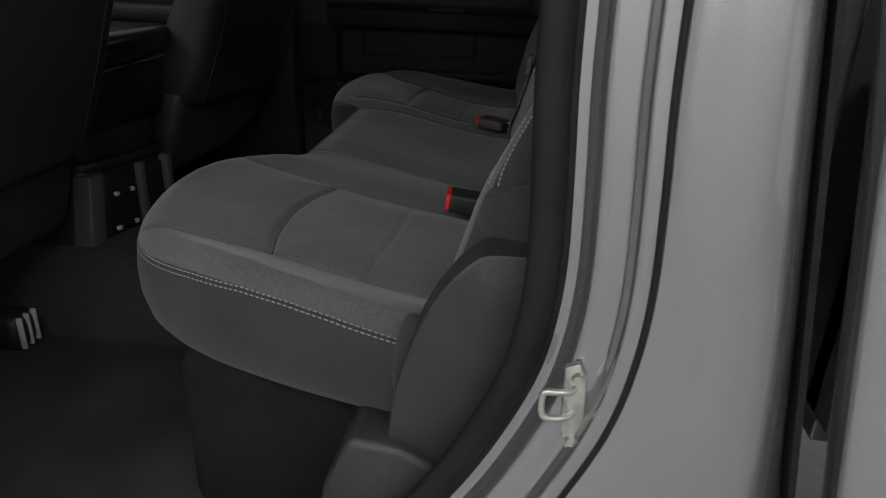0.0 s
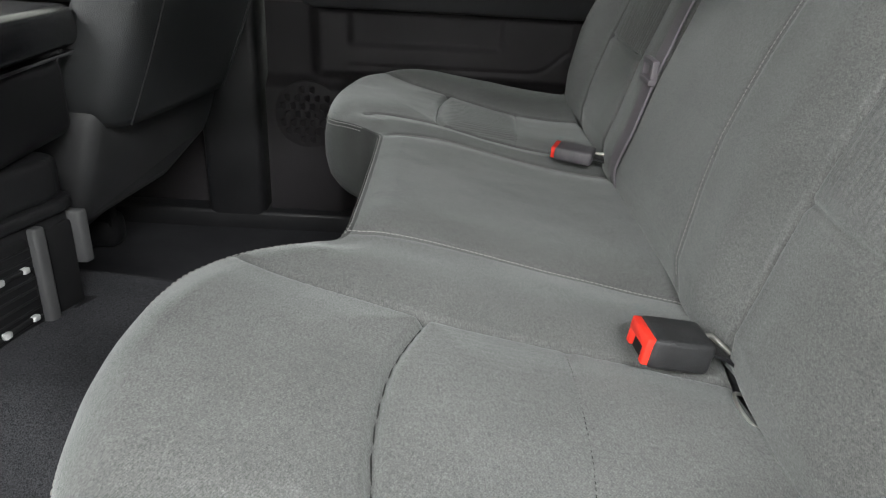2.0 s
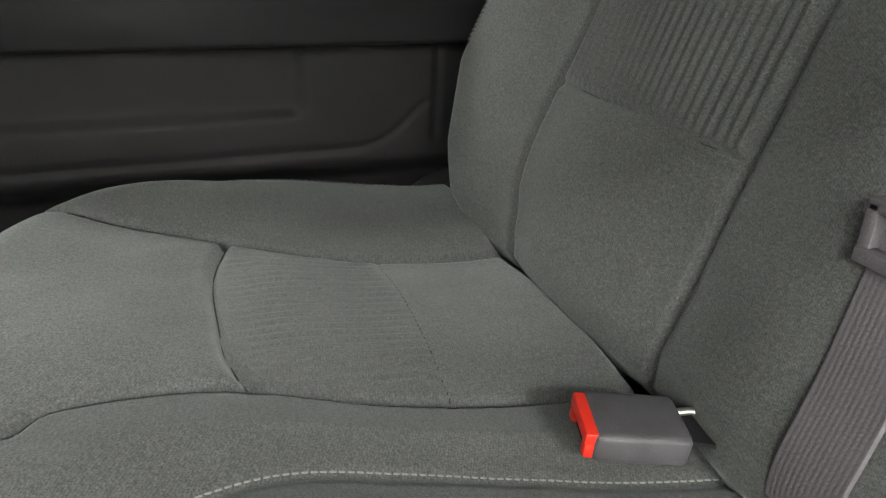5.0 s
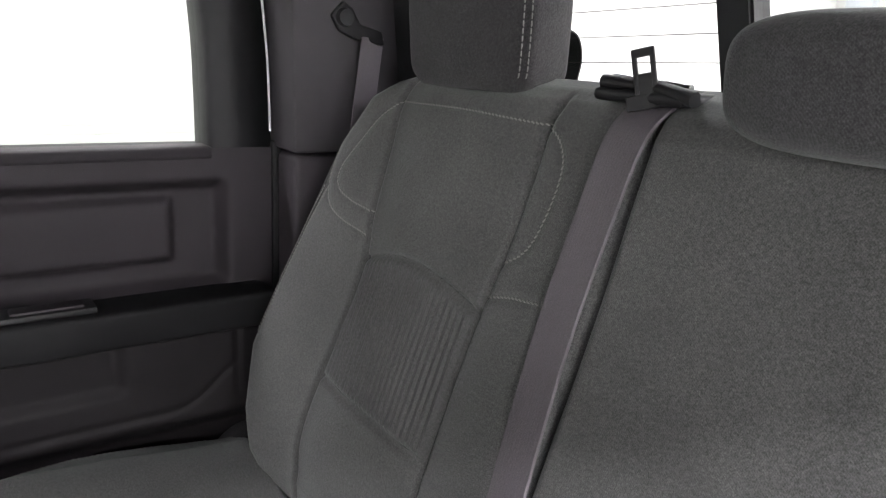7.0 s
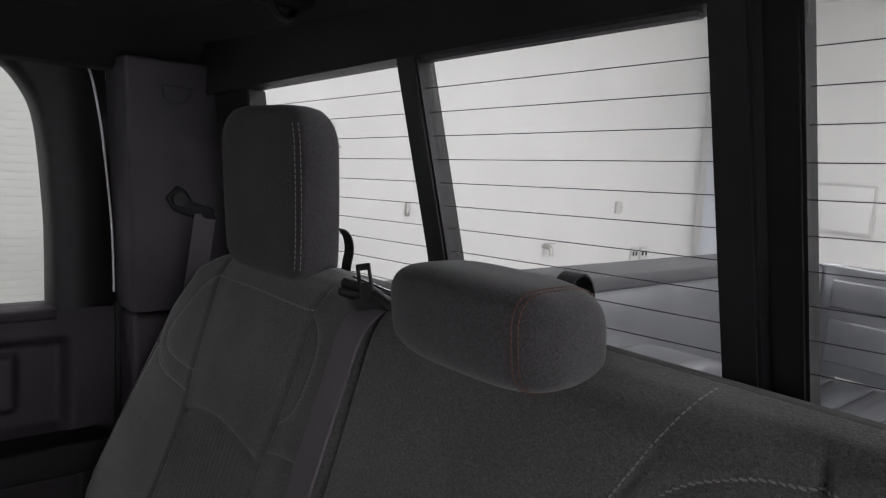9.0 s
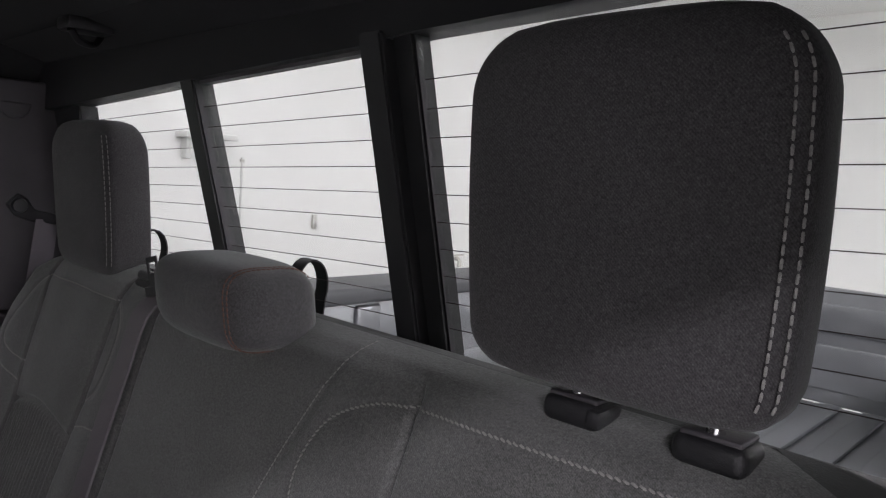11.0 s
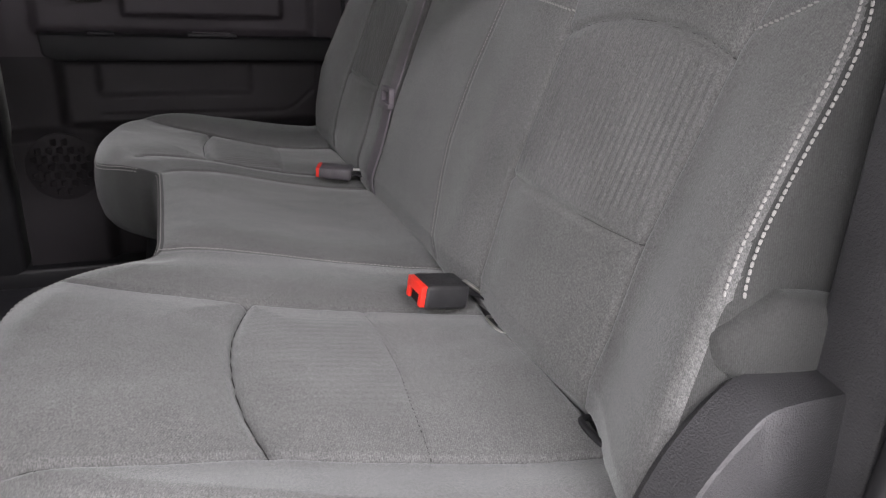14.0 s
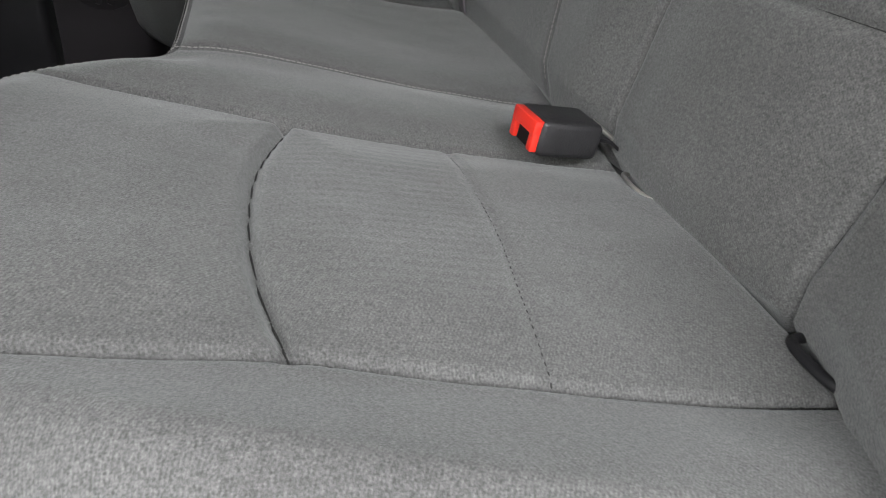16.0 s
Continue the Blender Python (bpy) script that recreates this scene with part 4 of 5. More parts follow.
def leaning(y0, y1, z0, z1, depth, mat, name, label="", forward=0.0, lean=0.0):
    """A bar in the rear window's plane from y0..y1 at the bottom, shifted by lean at the top."""
    own = bmesh.new()
    q = []
    for z, sh in ((z0, 0.0), (z1, lean)):
        for y in (y0 + sh, y1 + sh):
            for d in (-forward, depth):
                q.append(own.verts.new((WX(z) + d, y, z)))
    for f in ((0, 1, 3, 2), (4, 6, 7, 5), (0, 4, 5, 1), (2, 3, 7, 6), (0, 2, 6, 4), (1, 5, 7, 3)):
        own.faces.new([q[k] for k in f])
    bmesh.ops.recalc_face_normals(own, faces=own.faces[:])
    bmesh.ops.bevel(own, geom=own.edges[:], offset=0.003, segments=2, affect="EDGES")
    return part(name, own, mat, rear, label)


leaning(0.142, 0.179, 0.97, 1.305, 0.02, BLACK, "post", "black window post", 0.012, 0.039)
leaning(-0.232, -0.198, 0.97, 1.315, 0.02, BLACK, "post", "black window post", 0.018, 0.021)
leaning(-0.264, -0.234, 0.97, 1.32, 0.02, RUBBER, "post_seal", "black rubber window seal", 0.006, 0.021)
leaning(-0.80, 0.80, 0.93, 0.985, 0.03, BLACK, "lower_frame", "black window surround", 0.01)
upper = prism([(-0.80, 1.330), (-0.24, 1.311), (-0.17, 1.304), (0.2, 1.288), (0.62, 1.267), (0.80, 1.258), (0.80, 1.39), (-0.80, 1.39)], 0.236, 0.275, "x", 0.0)
part("upper_frame", upper, BLACK, rear, "black window surround")
part("sliding_pane_frame", prism([(-0.16, 1.299), (0.0, 1.292), (0.205, 1.283), (0.205, 1.292), (-0.16, 1.308)], 0.249, 0.262, "x", 0.0), PILLAR, rear, "grey rail over the sliding pane")
leaning(0.645, 0.80, 0.97, 1.27, 0.03, BLACK, "side_frame", "black window surround", 0.004, -0.022)
leaning(-0.80, -0.655, 0.97, 1.31, 0.03, BLACK, "side_frame", "black window surround", 0.01, 0.02)
for y0, y1 in ((-0.66, -0.245), (-0.195, 0.185), (0.165, 0.66)):
    q = [(WX(z) + d, y, z) for z in (0.975, 1.325) for y in (y0, y1) for d in (0.0, 0.005)]
    pane = raw("pane", q, [(0, 1, 3, 2), (4, 6, 7, 5), (0, 4, 5, 1), (2, 3, 7, 6), (0, 2, 6, 4), (1, 5, 7, 3)], GLASS, rear, "clear rear glass", smooth=False)
    pane.visible_shadow = False
    for k in range(10):
        z = 1.261 - 0.0268 * k
        za, zb = z - 0.036 * y0, z - 0.036 * y1
        part("heater_line", ribbon([(WX(za) - 0.001, y0 + 0.006, za), (WX(zb) - 0.001, y1 - 0.006, zb)], (0, 0, 1), 0.0008, 0.0005), LINE, pane, smooth=False)
header = tagged(part("trim_rear_header", prism([(0.10, 1.385), (0.235, 1.35), (0.25, 1.325), (0.30, 1.325), (0.30, 1.42), (0.10, 1.42)], -0.80, 0.80, "y", 0.006), HEADLINER), "black trim over the rear window", "trim", kind="structure")
tagged(part("trim_far_roof", prism([(0.80, 1.29), (0.92, 1.29), (0.95, 1.36), (0.90, 1.45), (0.72, 1.43), (0.74, 1.375)], -1.32, 0.33, "x", 0.01), HEADLINER), "black roof side trim over the far door", "trim", kind="structure")
tagged(part("trim_near_roof", prism([(-0.80, 1.30), (-0.92, 1.32), (-0.95, 1.36), (-0.90, 1.45), (-0.72, 1.43), (-0.74, 1.375)], -1.32, 0.33, "x", 0.01), HEADLINER), "black roof side trim over the open doorway", "trim", kind="structure")
# black instead of the grey pillar trim, to put its shade into the colour
tagged(part("trim_far_pillar", box((-0.86, 0.80, 0.05), (-0.71, 0.95, 1.37), 0.02, 3), BLACK), "middle pillar behind the front seat, blackened for the shade on it", "pillar", kind="structure")
tagged(part("trim_far_sill", box((-1.7, 0.80, FLOOR - 0.02), (0.3, 0.95, 0.078), 0.01, 3), BLACK), "black plastic door sill", "sill", kind="structure")

tagged(part("trim_far_seal", box((0.124, 0.862, 0.05), (0.140, 0.93, 0.884), 0.004), RUBBER), "black rubber seal behind the far door", "seal", kind="structure")
tagged(part("trim_far_quarter", box((0.141, 0.905, 0.05), (0.36, 0.935, 0.90), 0.004), PILLAR), "dark inner quarter panel behind the far door", "panel", kind="structure")

# pale tube standing in for the line of light along the far door's gap
gap_glint = curve([(0.122, 0.867, 0.90), (0.118, 0.866, 1.01), (0.108, 0.866, 1.12), (0.097, 0.866, 1.21), (0.080, 0.866, 1.29), (0.055, 0.866, 1.325), (0.01, 0.864, 1.345), (-0.10, 0.862, 1.352)], 8)
tagged(part("trim_far_jamb", tube([tuple(q) for q in gap_glint], 0.0022, 8), ALUMINIUM), "thin pale tube for the glint in the gap between the far door and pillar", "trim", kind="structure")

# ---- headrests ----
def pad(cx, cy, cz, hx, hy, hz, power, name, mat, parent, label, n=64, rows=44, taper=0.0, lean=0.0):
    """A stuffed pad: a box-like superellipsoid, narrower below by taper, leaning forward above by lean."""
    sp = lambda v: math.copysign(abs(v) ** power, v)
    verts, faces = [], []
    for i in range(rows + 1):
        a = -math.pi / 2 + math.pi * i / rows
        for j in range(n):
            b = 2 * math.pi * j / n
            z = hz * sp(math.sin(a))
            k = 1 + taper * z / hz
            verts.append((cx + hx * sp(math.cos(a)) * sp(math.cos(b)) - lean * z, cy + hy * k * sp(math.cos(a)) * sp(math.sin(b)), cz + z))
    for i in range(rows):
        for j in range(n):
            faces.append((i * n + j, i * n + (j + 1) % n, (i + 1) * n + (j + 1) % n, (i + 1) * n + j))
    return raw(name, verts, faces, mat, parent, label)


def strap_loop(cx, cy, cz, parent):
    pts = [(cx + 0.022 * math.sin(a), cy, cz + 0.032 * math.cos(a) - (0.03 if abs(a) > 2.2 else 0)) for a in np.linspace(-2.4, 2.4, 16)]
    part("strap_loop", ribbon(pts, (0, 1, 0), 0.022, 0.002), RUBBER, parent, "black webbing loop")


def block(cx, cy, z0, z1, hx, hy, rt, rb, lean, belly, name, mat, parent, label):
    """A boxy stuffed pad from z0 to z1: flat front with a tight front edge, round corners of radius rt above and rb below, sides bowed by belly."""
    u = np.unique(np.concatenate([np.linspace(0, rb, 9), np.linspace(rb, z1 - z0 - rt, 18), z1 - z0 - np.linspace(0, rt, 12)]))
    verts, faces, n, p = [], [], 72, 0.26
    sp = lambda v: math.copysign(abs(v) ** p, v)
    sections = []
    for q in u:
        low, high = max(0.0, rb - q), max(0.0, rt - (z1 - z0 - q))
        cut = rb - math.sqrt(max(0.0, rb * rb - low * low)) + rt - math.sqrt(max(0.0, rt * rt - high * high))
        f = q / (z1 - z0)
        w = hy * (1 + belly * (1 - (2 * f - 1.15) ** 2)) - cut
        d = hx - 0.55 * cut * hx / max(rt, rb)
        sections.append((z0 + q, w, d))
        for k in range(n):
            a = 2 * math.pi * k / n
            front = 0.006 * (1 - sp(math.sin(a)) ** 2) if math.cos(a) < 0 else 0.0
            verts.append((cx - lean * (q - (z1 - z0) / 2) + d * sp(math.cos(a)) - front, cy + w * sp(math.sin(a)) * (1.0 if math.cos(a) < 0 else 0.97), z0 + q))
    for i in range(len(u) - 1):
        for k in range(n):
            faces.append((i * n + k, i * n + (k + 1) % n, (i + 1) * n + (k + 1) % n, (i + 1) * n + k))
    faces += [tuple(range(n))[::-1], tuple(range((len(u) - 1) * n, len(u) * n))]
    raw(name, verts, faces, mat, parent, label)
    return sections


def headrest(cy, z0, z1, cx, label):
    """Outboard headrest on two chrome posts, z0 to z1, with a double seam down its inboard front edge."""
    hr = thing("headrest", (0.25, cy, 1.022), label, "headrest", "headrests of the rear bench")
    hx, hy, lean = 0.036, 0.121, 0.06
    sections = block(cx, cy, z0, z1, hx, hy, 0.052, 0.032, lean, 0.05, "pad", FABRIC_HEAD, hr, "dark grey cloth pad")
    p = 0.26
    for row in (0.004, 0.012):
        pts, nrm = [], []
        for z, w, d in sections[5:-4]:
            g = min(0.9999, (w - row) / w)
            x = cx - lean * (z - (z0 + z1) / 2) - d * (1 - g ** (2 / p)) ** (p / 2) - 0.006 * (1 - g * g)
            pts.append((x - 0.0018, cy - w + row, z))
            nrm.append((-0.95, -0.3, 0))
        stitches("stitching", pts, nrm, hr, 0.0078, 0.0062, 0.0019, 0.0008)
    for k, py in ((0, cy + 0.035), (1, cy - 0.070)):
        part("post", tube([(0.234, py, 0.96), (cx + 0.012, py, z0 + 0.03)], 0.0072, 14), CHROME, hr, "chrome post")
        guide = part("guide", box((0.222, py - 0.027, 1.000), (0.262, py + 0.025, 1.022), 0.009, 4), BLACK, hr, "black post guide")
        part("cap", box((0.227, py - 0.022, 1.020), (0.258, py + 0.020, 1.0245), 0.002, 3), PILLAR, guide, "grey top of the guide")
        if k == 0:
            part("release_button", box((0.220, py - 0.0285, 1.005), (0.254, py - 0.016, 1.019), 0.004), BLACK, guide)
    return hr


near_rest = headrest(-0.490, 1.035, 1.294, 0.226, "dark grey cloth headrest raised on chrome posts")
strap_loop(0.288, -0.50, 1.055, near_rest)
far_rest = headrest(0.486, 0.992, 1.236, 0.240, "dark grey cloth headrest pushed down on the far backrest")
strap_loop(0.285, 0.392, 1.035, far_rest)
# headrest cloth with a lighter colour, for the doorway light on this pad
MIDCLOTH_LIT = fabric("middle_headrest_cloth_lit", (0.062, 0.061, 0.062), (0.0, 0.7, 0.5), 230, sheen=0.2, weave=0.14)
mid_rest = thing("headrest", (0.26, 0.05, 1.0), "low padded middle headrest of grey cloth", "headrest", "headrests of the rear bench")
pad(0.202, -0.008, 1.027, 0.060, 0.111, 0.050, 0.56, "pad", MIDCLOTH_LIT, mid_rest, "rounded grey cloth pad", lean=0.12)
ring = []
for a in np.linspace(-2.6, 2.6, 80):
    sp = lambda v: math.copysign(abs(v) ** 0.56, v)
    f = (1 - (0.078 / 0.111) ** (2 / 0.56)) ** (0.56 / 2)
    ring.append((0.202 - 0.060 * f * sp(math.cos(a)) - 0.12 * 0.050 * f * sp(math.sin(a)) - 0.0006, -0.008 - 0.078, 1.027 + 0.050 * f * sp(math.sin(a))))
ring = np.array(ring)
mid_n = ring - np.array([0.202, -0.008, 1.027])
RUST = material("rust_thread", (0.11, 0.055, 0.04), 0.8, grain=0.2)
stitches("stitching", ring, mid_n, mid_rest, 0.006, 0.005, 0.0016, 0.0004, mat=RUST, label="rust brown stitching")
stitches("stitching", ring + [0, -0.008, 0], mid_n, mid_rest, 0.006, 0.005, 0.0016, -0.0012, mat=RUST, label="rust brown stitching")
strap_loop(0.286, -0.036, 1.040, mid_rest)

# ---- belts ----
belt = thing("seat_belt", (0.05, 0.2, 0.43), "plum grey middle seat belt hanging down the backrest", "seat belt", "seat belts")
line = []
for y, z in ((0.196, 1.008), (0.200, 0.975), (0.208, 0.90), (0.212, 0.80), (0.206, 0.70), (0.200, 0.640), (0.197, 0.60), (0.191, 0.52), (0.187, 0.45), (0.186, 0.40)):
    line.append((float(np.interp(z, ZS, XF)) - (0.016 if z < 1.0 else 0.008) - (0.004 if z > 0.95 else 0.0), y, z))
line = [tuple(q) for q in curve(line, 6)]


def webbing(points, across, width, parent, name="webbing", label="ribbed plum grey webbing"):
    """A belt strap with woven ribs along it."""
    pts = [Vector(q) for q in points]
    w = Vector(across).normalized()
    verts, faces, m = [], [], 79
    for i, q in enumerate(pts):
        d = (pts[min(i + 1, len(pts) - 1)] - pts[max(i - 1, 0)]).normalized()
        nn = d.cross(w).normalized()
        if nn.x > 0:
            nn = -nn
        for j in range(m):
            u = j / (m - 1) - 0.5
            verts.append(q + w * u * width + nn * (0.00018 * abs(math.sin(math.pi * 13 * (u + 0.5))) - 0.0015 * (abs(u) > 0.49)))
    for i in range(len(pts) - 1):
        for j in range(m - 1):
            faces.append((i * m + j, i * m + j + 1, (i + 1) * m + j + 1, (i + 1) * m + j))
    return raw(name, verts, faces, WEB, parent, label)


webbing(line, (0.05, 1, 0.02), 0.047, belt)
back_line = [(x + 0.0016, y, z) for x, y, z in line]
webbing(back_line, (0.05, 1, 0.02), 0.047, belt)
sx = float(np.interp(0.604, ZS, XF)) - 0.018
slider = part("slider", prism([(0.169, 0.622), (0.226, 0.622), (0.226, 0.614), (0.169, 0.614)], sx - 0.009, sx + 0.002, "x", 0.0015), WEB, belt, "grey plastic belt slider")
part("slider_bar", prism([(0.166, 0.594), (0.224, 0.594), (0.224, 0.585), (0.166, 0.585)], sx - 0.012, sx - 0.001, "x", 0.0015), WEB, slider)
for y0, y1 in ((0.167, 0.174), (0.217, 0.225)):
    part("slider_side", prism([(y0, 0.588), (y1, 0.588), (y1 + 0.001, 0.620), (y0 + 0.001, 0.620)], sx - 0.009, sx + 0.001, "x", 0.0015), WEB, slider)
bezel = part("belt_guide", box((0.203, 0.158, 1.000), (0.262, 0.262, 1.012), 0.005, 3), BLACK, belt, "black belt guide in the backrest top")
part("guide_bar", tube([(0.208, 0.150, 1.008), (0.212, 0.20, 1.016), (0.212, 0.256, 1.017)], 0.007), BLACK, bezel)
part("guide_spring", tube([(0.222, 0.165, 1.016), (0.222, 0.252, 1.022)], 0.004), CHROME, bezel)
tip = bmesh.new()
turn = Matrix.Translation((0.205, 0.196, 1.002)) @ pose(0, 0, 0, -14, 0, 15)
for piece in (((-0.002, -0.020, -0.006), (0.002, 0.020, 0.008)), ((-0.0015, -0.011, 0.006), (0.0015, -0.006, 0.046)), ((-0.0015, 0.006, 0.006), (0.0015, 0.011, 0.046)), ((-0.0015, -0.007, 0.006), (0.0015, 0.007, 0.026)), ((-0.0015, -0.011, 0.040), (0.0015, 0.011, 0.048))):
    box(*piece, 0.001, 1, tip, turn)
part("tongue", tip, BUCKLE, belt, "black steel belt tongue with an open slot")

far_belt = thing("seat_belt", (0.22, 0.79, 0.88), "plum grey shoulder belt on the far pillar", "seat belt", "seat belts")
anchor = part("anchor_plate", prism([(0.175, 1.080), (0.195, 1.102), (0.212, 1.092), (0.225, 1.070), (0.262, 1.062), (0.268, 1.040), (0.22, 1.046), (0.19, 1.058)], 0.762, 0.782, "y", 0.004), BLACK, far_belt, "black swivel anchor")
own = bmesh.new()
bmesh.ops.create_cone(own, cap_ends=True, segments=20, radius1=0.015, radius2=0.012, depth=0.010, matrix=pose(0.197, 0.759, 1.078, 90))
part("anchor_bolt", own, BUCKLE, anchor)
part("webbing", ribbon([(0.247, 0.765, 1.052), (0.238, 0.760, 1.0), (0.225, 0.752, 0.92), (0.205, 0.745, 0.80), (0.19, 0.742, 0.68)], (1, 0.25, 0), 0.046, 0.0014), WEB, far_belt, "plum grey webbing")


def buckle(base, front, shell, name_label, tall=1.0):
    """Belt buckle lying on the cushion: black body, red push button with a slot, stalk to the gap behind."""
    a, b = Vector(base), Vector(front)
    d = b - a
    length = d.length
    m = Matrix.Translation(a) @ d.to_track_quat("X", "Z").to_matrix().to_4x4() @ Matrix.Diagonal((1, 0.94, tall, 1))
    bk = thing("belt_buckle", (a + b) / 2 - Vector((0, 0, 0.013)), name_label, "belt buckle", "belt buckles on the rear bench")
    part("body", box((0, -0.027, -0.016), (length - 0.004, 0.027, 0.017), 0.006, 3, None, m), shell, bk, "worn plastic body")
    red = box((length - 0.008, -0.024, 0.002), (length + 0.002, 0.024, 0.0155), 0.002, 2, None, m)
    box((length - 0.008, -0.024, -0.013), (length + 0.0015, -0.014, 0.005), 0.002, 2, red, m)
    box((length - 0.008, 0.014, -0.013), (length + 0.0015, 0.024, 0.005), 0.002, 2, red, m)
    part("push_button", red, RED, bk, "bright red push button")
    part("slot", box((length - 0.006, -0.0135, -0.013), (length - 0.002, 0.0135, 0.0025), 0.001, 1, None, m), RUBBER, bk)
    part("stalk", ribbon([tuple(m @ Vector((0.006, 0, 0.002))), tuple(m @ Vector((-0.02, 0, -0.002))), tuple(m @ Vector((-0.05, 0, -0.02)))], tuple(m.to_3x3() @ Vector((0, 1, 0))), 0.026, 0.003), BLACK, bk, "black stalk strap")
    part("stalk_wire", tube([tuple(m @ Vector(q)) for q in ((0.004, -0.016, 0.004), (-0.014, -0.018, 0.006), (-0.035, -0.008, -0.006))], 0.003), STEEL, bk)
    return bk


buckle((0.008, -0.336, 0.438), (-0.058, -0.342, 0.447), BUCKLE, "black belt buckle with red button lying on the seat")
buckle((0.010, 0.272, 0.436), (-0.056, 0.296, 0.440), GREYBUCKLE, "worn plum grey belt buckle with red button beside the middle place", 0.7)
latch = thing("child_seat_anchor", (0.035, -0.42, 0.42), "steel child seat anchor wire in the seat gap", "anchor", "child seat anchors")
part("wire", tube(curve([(0.045, -0.375, 0.412), (0.028, -0.38, 0.418), (0.024, -0.40, 0.419), (0.028, -0.425, 0.418), (0.045, -0.43, 0.412)], 6), 0.0018), STEEL, latch)
clip = thing("child_seat_anchor", (0.035, -0.62, 0.42), "black child seat anchor cover in the seat gap", "anchor", "child seat anchors")
part("cover", tube(curve([(0.045, -0.61, 0.414), (0.024, -0.62, 0.421), (0.020, -0.645, 0.422), (0.025, -0.668, 0.421), (0.045, -0.675, 0.414)], 6), 0.0035), BLACK, clip)

flap = pad(0.0985, -0.7545, 0.582, 0.072, 0.035, 0.041, 0.5, "bolster_flap", FABRIC_SIDE, seat, "smooth grey cloth flap under the bolster")
front = min(v.co.x for v in flap.data.vertices)
level = sum(v.co.z for v in flap.data.vertices) / len(flap.data.vertices)
inner = max(v.co.y for v in flap.data.vertices)
for v in flap.data.vertices:
    # thin and low at its front point, sloping down towards the rear
    x = (v.co.x - front) / 0.14
    full = 0.5 + 0.5 * min(1.0, x / 0.35)
    v.co.y = inner + (v.co.y - inner) * (0.84 + 0.16 * min(1.0, x / 0.5))
    v.co.z = level - 0.012 + (v.co.z - level + 0.012) * full - 0.020 * x * x

# ---- plastic shield at the end of the bench ----
def rimmed(path, s):
    """A moulded cover: an outline swept out from the seat, over a broad sloped rim, on to a gently domed face."""
    line = even(curve([*path, path[0]], 8), 0.008)[:-1]
    mid = line.mean(axis=0)
    own, rings = bmesh.new(), []
    for inset, out in ((0.006, 0.770), (0.000, 0.779), (0.001, 0.790), (0.004, 0.8165), (0.0065, 0.8185), (0.045, 0.8225)):
        p = mid + (line - mid) * (1 - inset / 0.16)
        rings.append([own.verts.new((x, s * out, z)) for x, z in p])
    for f in (0.6, 0.2):
        p = mid + (line - mid) * 0.72 * f
        rings.append([own.verts.new((x, s * (0.8240 + 0.003 * (1 - f)), z)) for x, z in p])
    n = len(line)
    for a, b in zip(rings, rings[1:]):
        for k in range(n):
            own.faces.new((a[k], a[(k + 1) % n], b[(k + 1) % n], b[k]))
    own.faces.new(rings[0][::-1])
    own.faces.new(rings[-1])
    return own


for s in (-1, 1):
    shield = thing("seat_side_shield", (0.05, s * 0.82, FLOOR), "grained black plastic shield at the end of the bench", "seat trim", "shields at the bench ends")
    path = [(-0.074, 0.24), (-0.062, 0.355), (-0.040, 0.437), (-0.017, 0.493), (0.007, 0.529), (0.029, 0.552), (0.048, 0.561), (0.11, 0.562), (0.165, 0.556), (0.165, 0.10), (-0.02, 0.10)] if s < 0 else [(-0.04, 0.29), (-0.03, 0.36), (0.02, 0.42), (0.08, 0.435), (0.14, 0.44), (0.14, 0.28), (0.05, 0.27)]
    part("cover", rimmed(path, s), SHIELD, shield, "grained black plastic cover", sharp=26)
    own = prism([(-0.165, FLOOR + 0.08), (-0.143, 0.236), (-0.108, 0.312), (-0.045, 0.304), (0.02, 0.27), (0.06, 0.20), (0.06, FLOOR)], *sorted((s * 0.725, s * 0.84)), "y", 0.012, 3)
    part("hinge_cover", own, SHIELD, shield, "lower hinge cover")

pad(-0.046, -0.787, 0.405, 0.016, 0.012, 0.056, 0.75, "end_fold", FABRIC_SIDE, seat, "tucked cloth fold at the cushion's end", 32, 24, lean=-0.12)

CUP = (-0.418, 0.150, 0.19)
cup = thing("cup_holder", (CUP[0], CUP[1], FLOOR), "dark cup holder with a pale rim in front of the bench", "cup holder")
wall = bmesh.new()
n = 36
loops = []
for r, z in ((0.050, FLOOR), (0.050, CUP[2] - 0.007), (0.048, CUP[2]), (0.044, CUP[2]), (0.040, CUP[2] - 0.007), (0.038, 0.08)):
    loops.append([wall.verts.new((CUP[0] + r * math.cos(2 * math.pi * k / n), CUP[1] + r * math.sin(2 * math.pi * k / n), z)) for k in range(n)])
for a, b in zip(loops, loops[1:]):
    for k in range(n):
        wall.faces.new((a[k], a[(k + 1) % n], b[(k + 1) % n], b[k]))
wall.faces.new(loops[-1])
part("holder", wall, BLACK, cup)
part("rim", tube([(CUP[0] + 0.0465 * math.cos(a), CUP[1] + 0.0465 * math.sin(a), CUP[2]) for a in np.linspace(0, 2 * math.pi, 41)[:-1]], 0.006, 12, None, True), GREYBOX, cup, "pale grey rim")

